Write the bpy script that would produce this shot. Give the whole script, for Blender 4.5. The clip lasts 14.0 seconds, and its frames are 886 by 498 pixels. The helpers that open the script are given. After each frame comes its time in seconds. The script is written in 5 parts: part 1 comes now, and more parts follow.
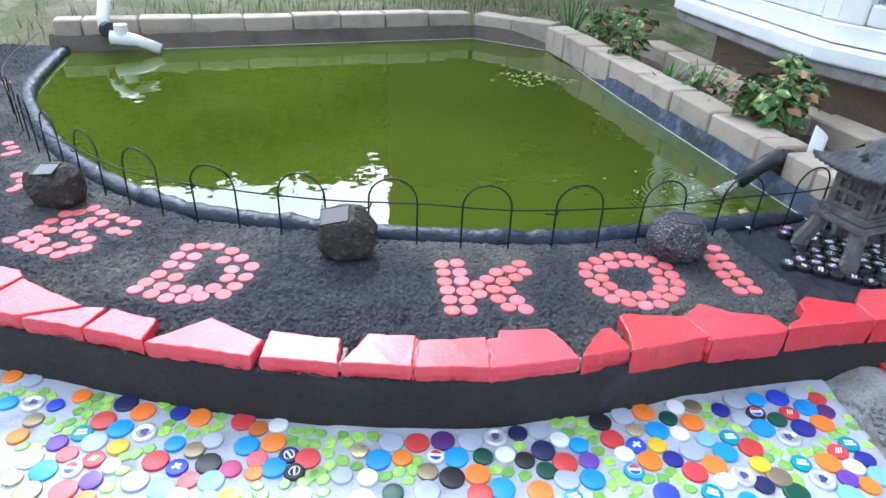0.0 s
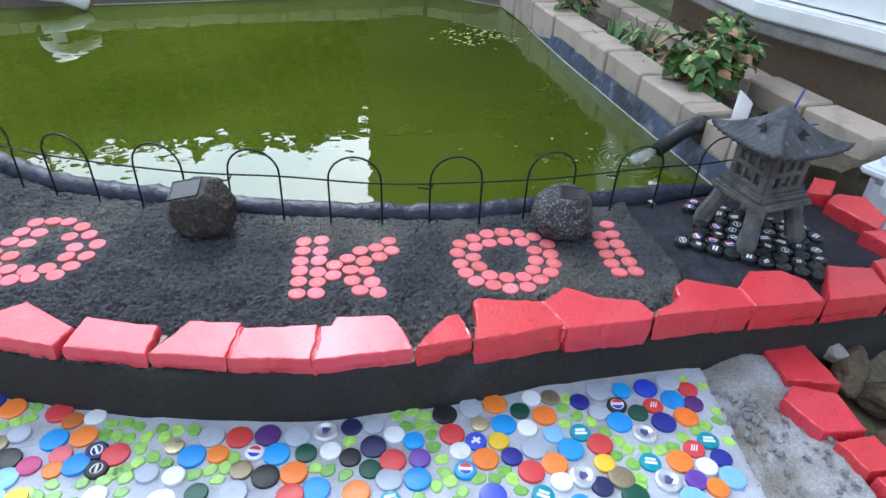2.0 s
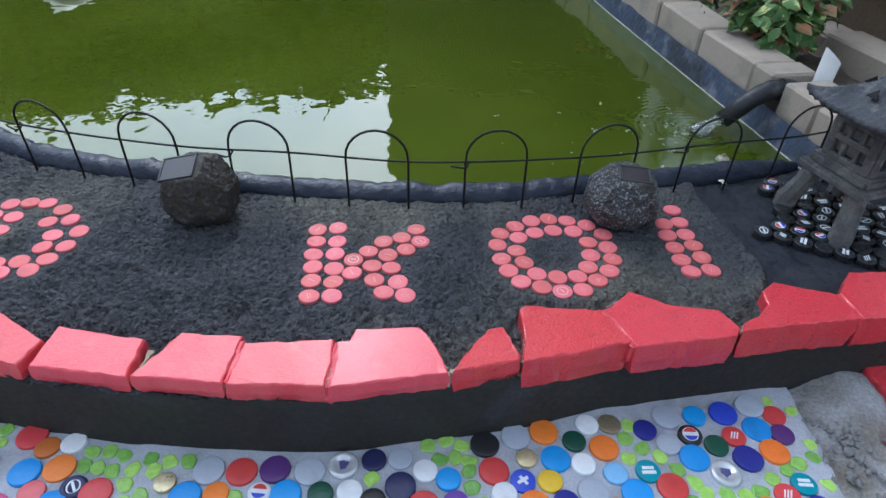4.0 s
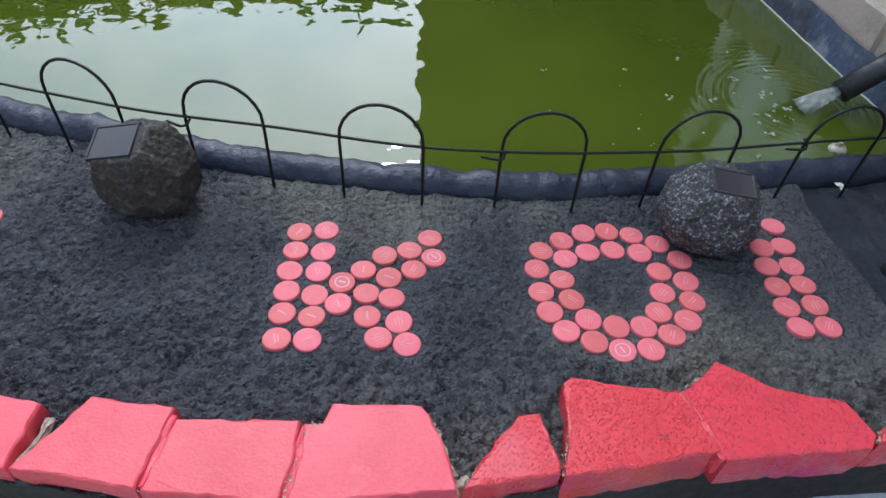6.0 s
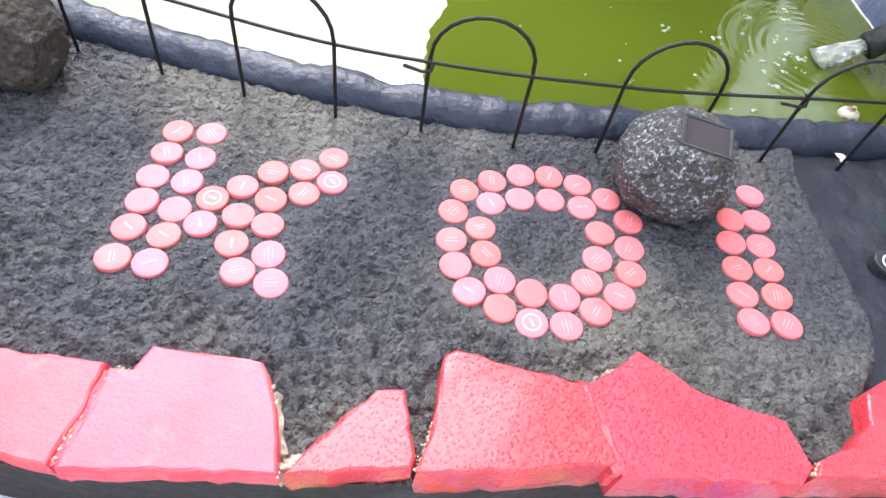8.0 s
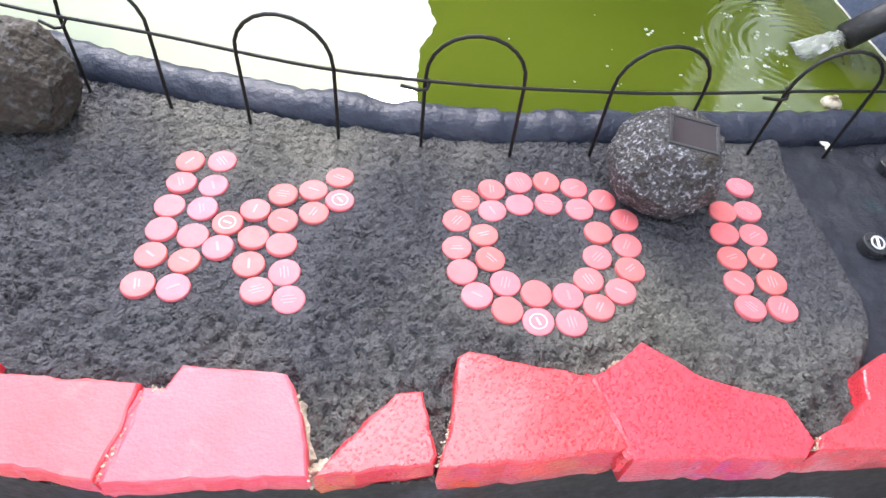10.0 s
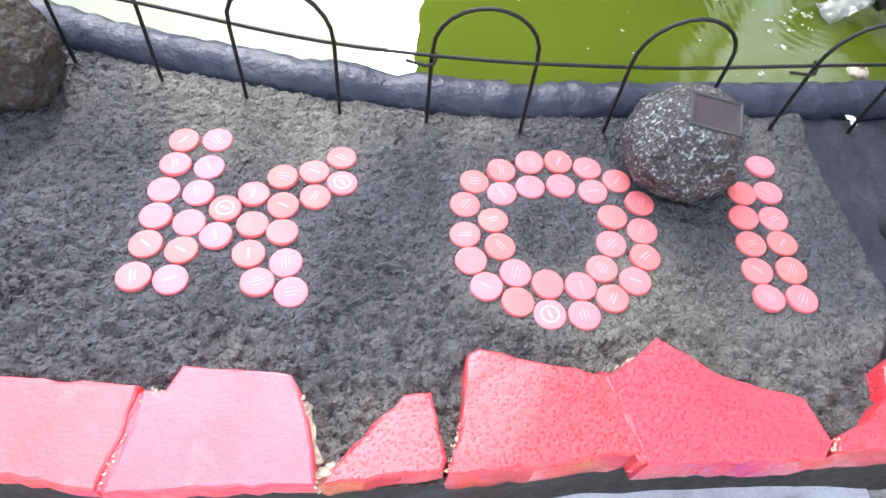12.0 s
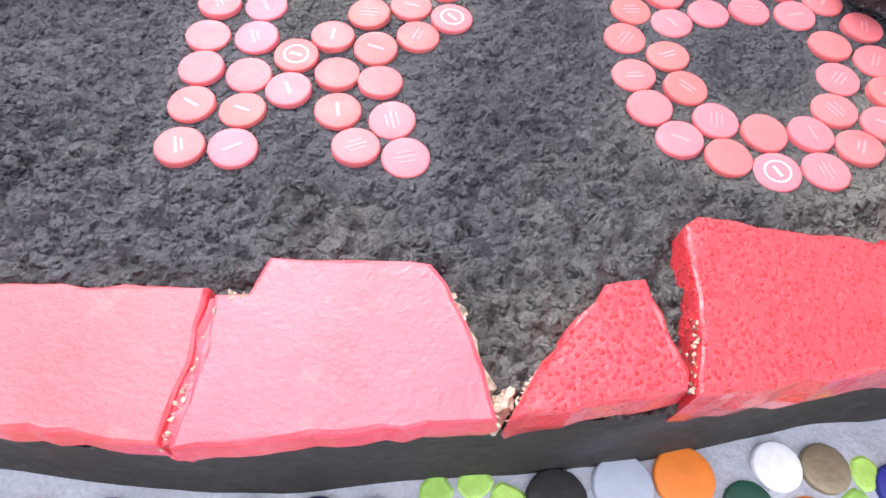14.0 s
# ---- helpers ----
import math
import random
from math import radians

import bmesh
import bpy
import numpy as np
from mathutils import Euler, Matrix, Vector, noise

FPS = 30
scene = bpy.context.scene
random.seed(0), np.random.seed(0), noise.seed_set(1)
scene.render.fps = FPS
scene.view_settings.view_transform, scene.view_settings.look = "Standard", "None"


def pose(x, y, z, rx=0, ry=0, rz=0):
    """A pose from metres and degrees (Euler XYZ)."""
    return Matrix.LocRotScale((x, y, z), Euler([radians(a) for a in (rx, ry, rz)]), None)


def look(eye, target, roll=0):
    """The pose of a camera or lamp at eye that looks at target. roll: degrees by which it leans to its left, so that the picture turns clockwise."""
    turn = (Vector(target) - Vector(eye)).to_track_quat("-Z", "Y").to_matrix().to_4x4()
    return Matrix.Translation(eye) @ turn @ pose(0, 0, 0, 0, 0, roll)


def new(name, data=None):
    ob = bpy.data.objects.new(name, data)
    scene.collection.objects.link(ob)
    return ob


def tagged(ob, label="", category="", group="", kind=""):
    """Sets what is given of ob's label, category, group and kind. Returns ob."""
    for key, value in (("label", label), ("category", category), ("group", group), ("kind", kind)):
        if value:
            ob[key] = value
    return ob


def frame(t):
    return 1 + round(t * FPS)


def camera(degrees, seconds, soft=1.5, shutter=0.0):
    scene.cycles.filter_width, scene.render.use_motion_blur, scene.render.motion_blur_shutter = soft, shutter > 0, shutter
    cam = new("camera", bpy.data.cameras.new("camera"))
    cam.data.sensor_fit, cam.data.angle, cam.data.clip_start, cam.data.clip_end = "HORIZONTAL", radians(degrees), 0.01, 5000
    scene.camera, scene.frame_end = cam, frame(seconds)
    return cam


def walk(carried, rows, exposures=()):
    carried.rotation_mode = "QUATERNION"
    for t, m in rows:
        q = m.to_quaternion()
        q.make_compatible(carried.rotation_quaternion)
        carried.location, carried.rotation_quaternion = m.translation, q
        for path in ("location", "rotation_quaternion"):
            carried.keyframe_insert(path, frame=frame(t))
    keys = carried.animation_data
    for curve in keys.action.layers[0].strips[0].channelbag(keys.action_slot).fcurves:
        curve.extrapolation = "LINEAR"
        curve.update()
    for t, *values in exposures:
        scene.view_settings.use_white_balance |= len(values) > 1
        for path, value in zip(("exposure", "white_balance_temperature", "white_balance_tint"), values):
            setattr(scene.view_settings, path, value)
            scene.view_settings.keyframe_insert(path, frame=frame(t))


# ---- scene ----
cam = camera(70.1, 14.0)
PATH = [
    (0, (-0.014, -0.870, 0.720), (-0.007, 0.865, -0.274), 2.5),
    (0.5, (0.090, -0.835, 0.711), (0.137, 0.421, -0.030), 5.4),
    (1, (0.150, -0.814, 0.714), (0.135, 0.438, -0.035), 2.1),
    (1.5, (0.220, -0.786, 0.708), (0.194, 0.458, -0.055), 2.6),
    (2, (0.238, -0.779, 0.714), (0.231, 0.439, -0.091), 2.4),
    (2.2, (0.273, -0.791, 0.724), (0.163, 0.440, -0.053), 1.0),
    (4.3, (0.194, -0.583, 0.648), (0.173, 0.524, -0.304), 1.7),
    (4.5, (0.182, -0.568, 0.64), (0.182, 0.907, -0.71), 1.7),
    (5, (0.099, -0.530, 0.657), (0.148, 0.612, -0.251), 6.3),
    (5.5, (0.114, -0.478, 0.651), (0.139, 0.695, -0.218), 4.3),
    (6, (0.192, -0.351, 0.608), (0.111, 0.673, -0.429), 3.7),
    (6.5, (0.225, -0.296, 0.588), (0.120, 0.681, -0.491), 3.1),
    (7, (0.229, -0.286, 0.556), (0.131, 1.019, -0.956), 5.3),
    (7.5, (0.255, -0.280, 0.563), (0.181, 0.658, -0.554), 9.1),
    (8, (0.282, -0.249, 0.535), (0.220, 0.650, -0.614), 11.3),
    (8.5, (0.285, -0.250, 0.550), (0.211, 0.654, -0.593), 9.3),
    (8.7, (0.289, -0.254, 0.562), (0.186, 0.638, -0.589), 6.9),
    (11, (0.276, -0.269, 0.549), (0.19, 1.007, -0.989), 7.6),
    (11.5, (0.279, -0.265, 0.555), (0.196, 0.619, -0.604), 7.1),
    (12, (0.266, -0.226, 0.557), (0.216, 0.592, -0.651), 8.1),
    (12.5, (0.253, -0.223, 0.528), (0.15, 0.988, -1.061), 6.7),
    (13, (0.256, -0.243, 0.486), (0.148, 0.600, -0.701), 5.6),
    (13.5, (0.219, -0.247, 0.440), (0.077, 0.535, -0.785), 3.4),
    (14, (0.176, -0.211, 0.385), (0.099, 0.808, -1.335), 4.4),
]
EXPOSURES = [(0, 0.02, 5600, 9), (2.2, -0.42, 5650, 10), (4.3, -0.82, 5550, 9), (5.0, -0.4, 5600, 10), (5.5, -0.35, 5600, 10), (6.0, -0.75, 5650, 12), (6.5, -0.38, 5650, 12), (7.0, 0.28, 5900, 14), (7.5, 0.6, 6250, 17), (8.2, 0.78, 6350, 17), (8.7, 0.68, 6350, 17), (11, 0.54, 6450, 18), (11.5, 0.45, 6400, 18), (12, 0.8, 6300, 17), (13, 0.64, 6450, 19), (14, 0.52, 6600, 20)]
walk(cam, [(t, look(eye, target, roll)) for t, eye, target, roll in PATH], EXPOSURES)

# ---- light: sun behind thin cloud beyond the pond ----
SUN_AZ, SUN_EL = radians(-10.5), radians(42)
SUN_DIR = Vector((math.sin(SUN_AZ) * math.cos(SUN_EL), math.cos(SUN_AZ) * math.cos(SUN_EL), math.sin(SUN_EL)))

world = bpy.data.worlds.new("sky")
scene.world = world
world.use_nodes = True
wt = world.node_tree
wt.nodes.clear()


def wnode(kind, **values):
    n = wt.nodes.new(kind)
    for key, value in values.items():
        n.inputs[key].default_value = value
    return n


w_out = wnode("ShaderNodeOutputWorld")
w_bg = wnode("ShaderNodeBackground", Strength=0.1)
sky = wnode("ShaderNodeTexSky")
sky.sky_type, sky.sun_disc = "NISHITA", False
sky.sun_elevation, sky.sun_rotation = SUN_EL, SUN_AZ
sky.air_density, sky.dust_density = 1.2, 2.0
w_co = wnode("ShaderNodeTexCoord")
w_dot = wnode("ShaderNodeVectorMath")
w_dot.operation = "DOT_PRODUCT"
w_dot.inputs[1].default_value = SUN_DIR
w_max = wnode("ShaderNodeMath")
w_max.operation = "MAXIMUM"
w_max.inputs[1].default_value = 0.0
w_pow = wnode("ShaderNodeMath")
w_pow.operation = "POWER"
w_pow.inputs[1].default_value = 4.0
w_noise = wnode("ShaderNodeTexNoise", Scale=3.4, Detail=6.0, Roughness=0.55)
w_ramp = wnode("ShaderNodeValToRGB")
w_ramp.color_ramp.elements[0].position, w_ramp.color_ramp.elements[0].color = 0.34, (0.56, 0.65, 0.71, 1)
w_ramp.color_ramp.elements[1].position, w_ramp.color_ramp.elements[1].color = 0.68, (1.0, 0.99, 0.96, 1)
w_amp = wnode("ShaderNodeMath")
w_amp.operation = "MULTIPLY_ADD"
w_amp.inputs[1].default_value = 88.0
w_amp.inputs[2].default_value = 15.0
w_cloud = wnode("ShaderNodeVectorMath")
w_cloud.operation = "SCALE"
w_add = wnode("ShaderNodeVectorMath")
w_add.operation = "ADD"
wl = wt.links.new
wl(w_co.outputs["Generated"], w_dot.inputs[0])
wl(w_dot.outputs["Value"], w_max.inputs[0])
wl(w_max.outputs[0], w_pow.inputs[0])
wl(w_pow.outputs[0], w_amp.inputs[0])
wl(w_co.outputs["Generated"], w_noise.inputs["Vector"])
wl(w_noise.outputs["Fac"], w_ramp.inputs["Fac"])
wl(w_ramp.outputs["Color"], w_cloud.inputs[0])
wl(w_amp.outputs[0], w_cloud.inputs["Scale"])
wl(sky.outputs["Color"], w_add.inputs[0])
wl(w_cloud.outputs[0], w_add.inputs[1])
wl(w_add.outputs[0], w_bg.inputs["Color"])
wl(w_bg.outputs[0], w_out.inputs["Surface"])

sun_data = bpy.data.lights.new("sun", "SUN")
sun_data.energy, sun_data.angle, sun_data.color = 2.9, radians(10), (1.0, 0.96, 0.91)
sun = new("sun", sun_data)
sun.matrix_world = look(SUN_DIR * 30, (0, 0, 0))


# ---- materials ----
def material(name, base, rough=0.6, spots=(), bump=0.0, bump_scale=200.0, grain=0.0, grain_scale=60.0,
             metal=0.0, vary=0.0, ior=1.45, coat=0.0, fine=0.0, fine_scale=900.0, island=0.0, deep=0.006, patchy=False):
    """A surface: base colour, two scales of colour change (spots: colour, scale, from, to), relief at two scales."""
    m = bpy.data.materials.new(name)
    m.use_nodes = True
    t = m.node_tree
    p = t.nodes["Principled BSDF"]
    p.inputs["Roughness"].default_value, p.inputs["Metallic"].default_value = rough, metal
    p.inputs["IOR"].default_value, p.inputs["Coat Weight"].default_value = ior, coat
    p.inputs["Coat Roughness"].default_value = 0.28
    co = t.nodes.new("ShaderNodeTexCoord")
    geo = t.nodes.new("ShaderNodeNewGeometry")
    where = geo.outputs["Position"]
    rgb = t.nodes.new("ShaderNodeRGB")
    rgb.outputs[0].default_value = (*base, 1)
    colour = rgb.outputs[0]

    def noise_at(scale, detail=5.0):
        n = t.nodes.new("ShaderNodeTexNoise")
        n.inputs["Scale"].default_value, n.inputs["Detail"].default_value = scale, detail
        t.links.new(where, n.inputs["Vector"])
        return n.outputs["Fac"]

    def mixed(fac, a, b, how="MIX"):
        x = t.nodes.new("ShaderNodeMix")
        x.data_type, x.blend_type = "RGBA", how
        if isinstance(fac, float):
            x.inputs[0].default_value = fac
        else:
            t.links.new(fac, x.inputs[0])
        for slot, v in ((6, a), (7, b)):
            if isinstance(v, tuple):
                x.inputs[slot].default_value = (*v, 1)
            else:
                t.links.new(v, x.inputs[slot])
        return x.outputs[2]

    def ranged(v, a, b, c=0.0, d=1.0):
        r = t.nodes.new("ShaderNodeMapRange")
        for k, x in enumerate((a, b, c, d)):
            r.inputs[k + 1].default_value = x
        t.links.new(v, r.inputs[0])
        return r.outputs[0]

    for shade, scale, a, b in spots:
        colour = mixed(ranged(noise_at(scale), a, b), colour, shade)
    if grain:
        g = ranged(noise_at(grain_scale, 8.0), 0.25, 0.75, 1 - grain, 1 + grain)
        cmb = t.nodes.new("ShaderNodeCombineColor")
        for k in range(3):
            t.links.new(g, cmb.inputs[k])
        colour = mixed(1.0, colour, cmb.outputs[0], "MULTIPLY")
    if vary or island:
        if vary:
            info = t.nodes.new("ShaderNodeObjectInfo")
            r = info.outputs["Random"]
        else:
            r = geo.outputs["Random Per Island"]
        amount = vary or island
        hs = t.nodes.new("ShaderNodeHueSaturation")
        t.links.new(ranged(r, 0, 1, 1 - amount, 1 + amount), hs.inputs["Value"])
        t.links.new(ranged(r, 0, 1, 0.5 + 0.06 * amount, 0.5 - 0.06 * amount), hs.inputs["Hue"])
        t.links.new(colour, hs.inputs["Color"])
        colour = hs.outputs[0]
    t.links.new(colour, p.inputs["Base Color"])
    normal = None
    for strength, scale, dist in ((bump, bump_scale, deep), (fine, fine_scale, 0.002)):
        if strength:
            b = t.nodes.new("ShaderNodeBump")
            b.inputs["Strength"].default_value, b.inputs["Distance"].default_value = strength, dist
            t.links.new(noise_at(scale, 6.0), b.inputs["Height"])
            if patchy:
                t.links.new(ranged(noise_at(11.0, 3.0), 0.40, 0.58, 0.6, 1.0), b.inputs["Strength"])
            if normal:
                t.links.new(normal, b.inputs["Normal"])
            normal = b.outputs[0]
    if normal:
        t.links.new(normal, p.inputs["Normal"])
    if rough and grain:
        t.links.new(ranged(noise_at(grain_scale * 0.6), 0.3, 0.7, max(rough - 0.1, 0.03), min(rough + 0.12, 1)), p.inputs["Roughness"])
    return m


M_BED = material("painted_sand", (0.060, 0.061, 0.069), 0.8, [((0.130, 0.126, 0.112), 4, 0.49, 0.70)],
                 0.8, 95, 0.22, 420, fine=0.7, fine_scale=520, ior=1.28, deep=0.012, patchy=True)


def grains(m, scale, low, high, strength, depth, warp=0.0):
    """Rounded grains of sand under the paint, as relief over what the material has."""
    t = m.node_tree
    geo, cell, dot, bump = (t.nodes.new(k) for k in ("ShaderNodeNewGeometry", "ShaderNodeTexVoronoi", "ShaderNodeMapRange", "ShaderNodeBump"))
    cell.inputs["Scale"].default_value = scale
    for slot, value in enumerate((low, high, 1.0, 0.0)):
        dot.inputs[slot + 1].default_value = value
    bump.inputs["Strength"].default_value, bump.inputs["Distance"].default_value = strength, depth
    where = geo.outputs["Position"]
    if warp:
        wob, mix = t.nodes.new("ShaderNodeTexNoise"), t.nodes.new("ShaderNodeVectorMath")
        wob.inputs["Scale"].default_value, wob.inputs["Detail"].default_value = scale * 0.5, 3.0
        mix.operation = "MULTIPLY_ADD"
        mix.inputs[1].default_value = (warp, warp, warp)
        t.links.new(where, wob.inputs["Vector"])
        t.links.new(wob.outputs["Color"], mix.inputs[0])
        t.links.new(where, mix.inputs[2])
        where = mix.outputs[0]
    t.links.new(where, cell.inputs["Vector"])
    t.links.new(cell.outputs["Distance"], dot.inputs[0])
    t.links.new(dot.outputs[0], bump.inputs["Height"])
    skin = t.nodes["Principled BSDF"]
    t.links.new(skin.inputs["Normal"].links[0].from_socket, bump.inputs["Normal"])
    t.links.new(bump.outputs[0], skin.inputs["Normal"])


grains(M_BED, 105.0, 0.1, 0.75, 0.9, 0.0045, 0.010)
grains(M_BED, 290.0, 0.1, 0.6, 0.8, 0.0016, 0.003)
M_SMOOTH = material("smooth_dark_paint", (0.020, 0.022, 0.030), 0.55, [((0.036, 0.037, 0.046), 11, 0.5, 0.72), ((0.014, 0.016, 0.022), 33, 0.52, 0.7), ((0.02, 0.05, 0.056), 14, 0.66, 0.74)], 0.5, 70, 0.25, 250, ior=1.3, fine=0.35, fine_scale=300)
M_RED = material("red_paint", (0.64, 0.036, 0.054), 0.36, [((0.54, 0.026, 0.040), 30, 0.55, 0.75), ((0.4, 0.022, 0.034), 75, 0.66, 0.72)], 0.3, 230, 0.10, 300, fine=0.4, fine_scale=480, vary=0.03, coat=0.65)
M_RED.node_tree.nodes["Principled BSDF"].inputs["Coat Roughness"].default_value = 0.16
grains(M_RED, 320.0, 0.12, 0.42, 0.75, 0.0016)
# red paint with a paler base: sky sheen on the left slabs put into colour
M_PINKRED = material("faded_red_paint", (0.62, 0.062, 0.082), 0.44, [((0.56, 0.046, 0.062), 14, 0.5, 0.7), ((0.63, 0.09, 0.10), 38, 0.58, 0.75)], 0.12, 120, 0.08, 300, fine=0.35, fine_scale=420, vary=0.04, coat=0.25)
M_MORTAR = material("cement_mortar", (0.42, 0.36, 0.28), 0.85, [((0.2, 0.17, 0.14), 60, 0.5, 0.7)], 0.8, 180, 0.3, 300)
M_BLACKWALL = material("black_wall_paint", (0.019, 0.017, 0.0155), 0.75, [((0.028, 0.027, 0.026), 9, 0.5, 0.75), ((0.05, 0.055, 0.07), 5, 0.66, 0.75)], 0.35, 60, 0.3, 200)
M_GROUT = material("grey_grout", (0.42, 0.44, 0.50), 0.75, [((0.27, 0.28, 0.31), 12, 0.5, 0.7), ((0.46, 0.47, 0.52), 25, 0.55, 0.72)], 0.4, 120, 0.15, 400)
M_GRAVEL = material("cement_rubble", (0.32, 0.325, 0.34), 0.9, [((0.19, 0.17, 0.145), 8, 0.45, 0.65), ((0.36, 0.36, 0.36), 20, 0.55, 0.7)], 0.8, 100, 0.3, 250)
M_STONECHIP = material("stone_chip", (0.3, 0.3, 0.3), 0.85, (), 0.4, 200, 0.25, 300, vary=0.35)
M_EARTH = material("brown_earth", (0.13, 0.095, 0.06), 0.95, [((0.075, 0.055, 0.035), 6, 0.45, 0.65), ((0.2, 0.16, 0.11), 18, 0.55, 0.7)], 0.9, 50, 0.3, 150)
M_SOIL = material("planter_soil", (0.07, 0.055, 0.04), 0.95, [((0.12, 0.1, 0.075), 30, 0.5, 0.7)], 1.0, 70, 0.3, 200)
M_GROUND = material("garden_ground", (0.14, 0.12, 0.075), 0.95, [((0.07, 0.095, 0.03), 1.2, 0.45, 0.6), ((0.2, 0.17, 0.12), 5, 0.55, 0.7)], 0.8, 25, 0.3, 80)
M_LINER = material("pond_liner", (0.017, 0.022, 0.038), 0.42, [((0.028, 0.032, 0.048), 18, 0.5, 0.7)], 1.0, 48, 0.2, 120, ior=1.36, fine=0.3, fine_scale=240)
M_SHEET = material("dusty_liner", (0.048, 0.064, 0.105), 0.5, [((0.15, 0.16, 0.19), 26, 0.52, 0.66), ((0.03, 0.034, 0.045), 12, 0.5, 0.68)], 0.5, 70, 0.3, 150)
M_SILT = material("silted_liner", (0.13, 0.105, 0.085), 0.8, [((0.08, 0.07, 0.06), 9, 0.45, 0.7)], 0.4, 60, 0.25, 150)
M_CRUST = material("dry_scum_line", (0.5, 0.48, 0.42), 0.9, (), 0.4, 200, 0.3, 300)
M_BLOCK = material("concrete_block", (0.42, 0.345, 0.28), 0.88, [((0.30, 0.26, 0.215), 14, 0.5, 0.7)], 0.35, 120, 0.14, 500, vary=0.1, fine=0.5, fine_scale=700)
M_WIRE = material("black_wire_coating", (0.01, 0.01, 0.01), 0.42, (), 0.2, 300, 0.2, 200, ior=1.33)
M_ROCK = material("cast_rock", (0.036, 0.030, 0.023), 0.75, [((0.08, 0.08, 0.085), 75, 0.55, 0.68), ((0.022, 0.02, 0.017), 40, 0.5, 0.7)], 1.0, 120, 0.35, 300, fine=0.6, fine_scale=420)
M_FLECKED = material("flecked_rock", (0.060, 0.058, 0.060), 0.5, [((0.30, 0.31, 0.34), 290, 0.53, 0.62), ((0.030, 0.027, 0.023), 60, 0.52, 0.68), ((0.05, 0.041, 0.03), 20, 0.56, 0.68)], 1.0, 190, 0.4, 420, fine=1.0, fine_scale=480, deep=0.012)
M_CELL = material("solar_cell", (0.035, 0.028, 0.032), 0.14, (), 0, 1, 0.1, 80, ior=1.36, coat=0.2)
M_PANELRIM = material("black_plastic_rim", (0.03, 0.03, 0.032), 0.4, (), 0.1, 200, 0.15, 150)
M_LANTERN = material("cast_cement", (0.115, 0.11, 0.105), 0.8, [((0.06, 0.06, 0.062), 25, 0.45, 0.65), ((0.19, 0.18, 0.165), 45, 0.58, 0.72)], 0.5, 130, 0.25, 260, fine=0.5, fine_scale=600)
M_LANTERNROOF = material("slate_grey_cement", (0.075, 0.078, 0.088), 0.7, [((0.045, 0.047, 0.055), 22, 0.45, 0.65), ((0.16, 0.155, 0.145), 50, 0.6, 0.72)], 0.5, 130, 0.25, 260, fine=0.5, fine_scale=600)
# near-black colour that stands for the shade inside openings
M_DARK = material("dark_opening", (0.012, 0.012, 0.012), 0.9, (), 0.2, 100, 0.2, 100)
M_PVC = material("white_pvc", (0.78, 0.78, 0.78), 0.35, [((0.66, 0.65, 0.6), 14, 0.55, 0.75)], 0, 1, 0.05, 60)
M_BLACKPIPE = material("black_pipe", (0.022, 0.022, 0.024), 0.4, [((0.06, 0.06, 0.06), 40, 0.56, 0.7)], 0.2, 150, 0.2, 200)
M_WHITE = material("white_window_paint", (0.8, 0.8, 0.8), 0.35, [((0.7, 0.7, 0.68), 6, 0.55, 0.75)], 0.05, 60, 0.04, 30)
M_STONE = material("grey_ledge", (0.3, 0.28, 0.26), 0.85, [((0.2, 0.18, 0.165), 12, 0.5, 0.7)], 0.4, 60, 0.2, 150)
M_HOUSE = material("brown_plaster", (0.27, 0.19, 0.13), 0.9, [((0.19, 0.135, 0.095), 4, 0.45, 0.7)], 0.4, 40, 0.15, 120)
# base darkened to dim the unseen walls' reflection in the pond: shade in the colour
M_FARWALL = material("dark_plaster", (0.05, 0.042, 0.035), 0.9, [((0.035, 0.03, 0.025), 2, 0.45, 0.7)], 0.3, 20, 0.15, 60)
M_CURTAIN = material("pale_blind", (0.62, 0.68, 0.72), 0.8, (), 0.1, 30, 0.06, 20)
M_ROOF = material("roof_tiles", (0.12, 0.06, 0.045), 0.8, [((0.08, 0.05, 0.04), 3, 0.45, 0.7)], 0.5, 12, 0.2, 20)
M_TUB = material("white_plastic", (0.72, 0.76, 0.82), 0.4, [((0.62, 0.66, 0.72), 8, 0.55, 0.75)], 0.05, 60, 0.05, 40)
M_BARK = material("bark", (0.09, 0.07, 0.05), 0.95, (), 0.9, 30, 0.3, 60)
M_TREELEAF = material("tree_leaf", (0.06, 0.10, 0.03), 0.6, (), 0, 1, 0.2, 5, island=0.4)
M_STEM = material("plant_stem", (0.16, 0.2, 0.08), 0.7, (), 0.1, 60, 0.2, 60)
M_STRAP = material("strap_leaf", (0.08, 0.17, 0.05), 0.5, (), 0, 1, 0.2, 60, island=0.3)
M_GRASS = material("grass_blade", (0.13, 0.17, 0.05), 0.7, (), 0, 1, 0.2, 20, island=0.4)
M_FLOAT = material("stained_plastic", (0.42, 0.38, 0.29), 0.45, [((0.2, 0.16, 0.1), 120, 0.48, 0.62)], 0.2, 200, 0.15, 200)
M_BLUE_CORD = material("blue_cord", (0.05, 0.07, 0.3), 0.6, (), 0.2, 300, 0.1, 200)
M_FOAM = material("clear_bubble", (0.62, 0.68, 0.5), 0.08, (), 0, 1, 0.05, 200)
M_FOAM.node_tree.nodes["Principled BSDF"].inputs["Transmission Weight"].default_value = 0.6
M_LEAFLITTER = material("floating_scum", (0.3, 0.32, 0.12), 0.7, (), 0.2, 200, 0.2, 100)


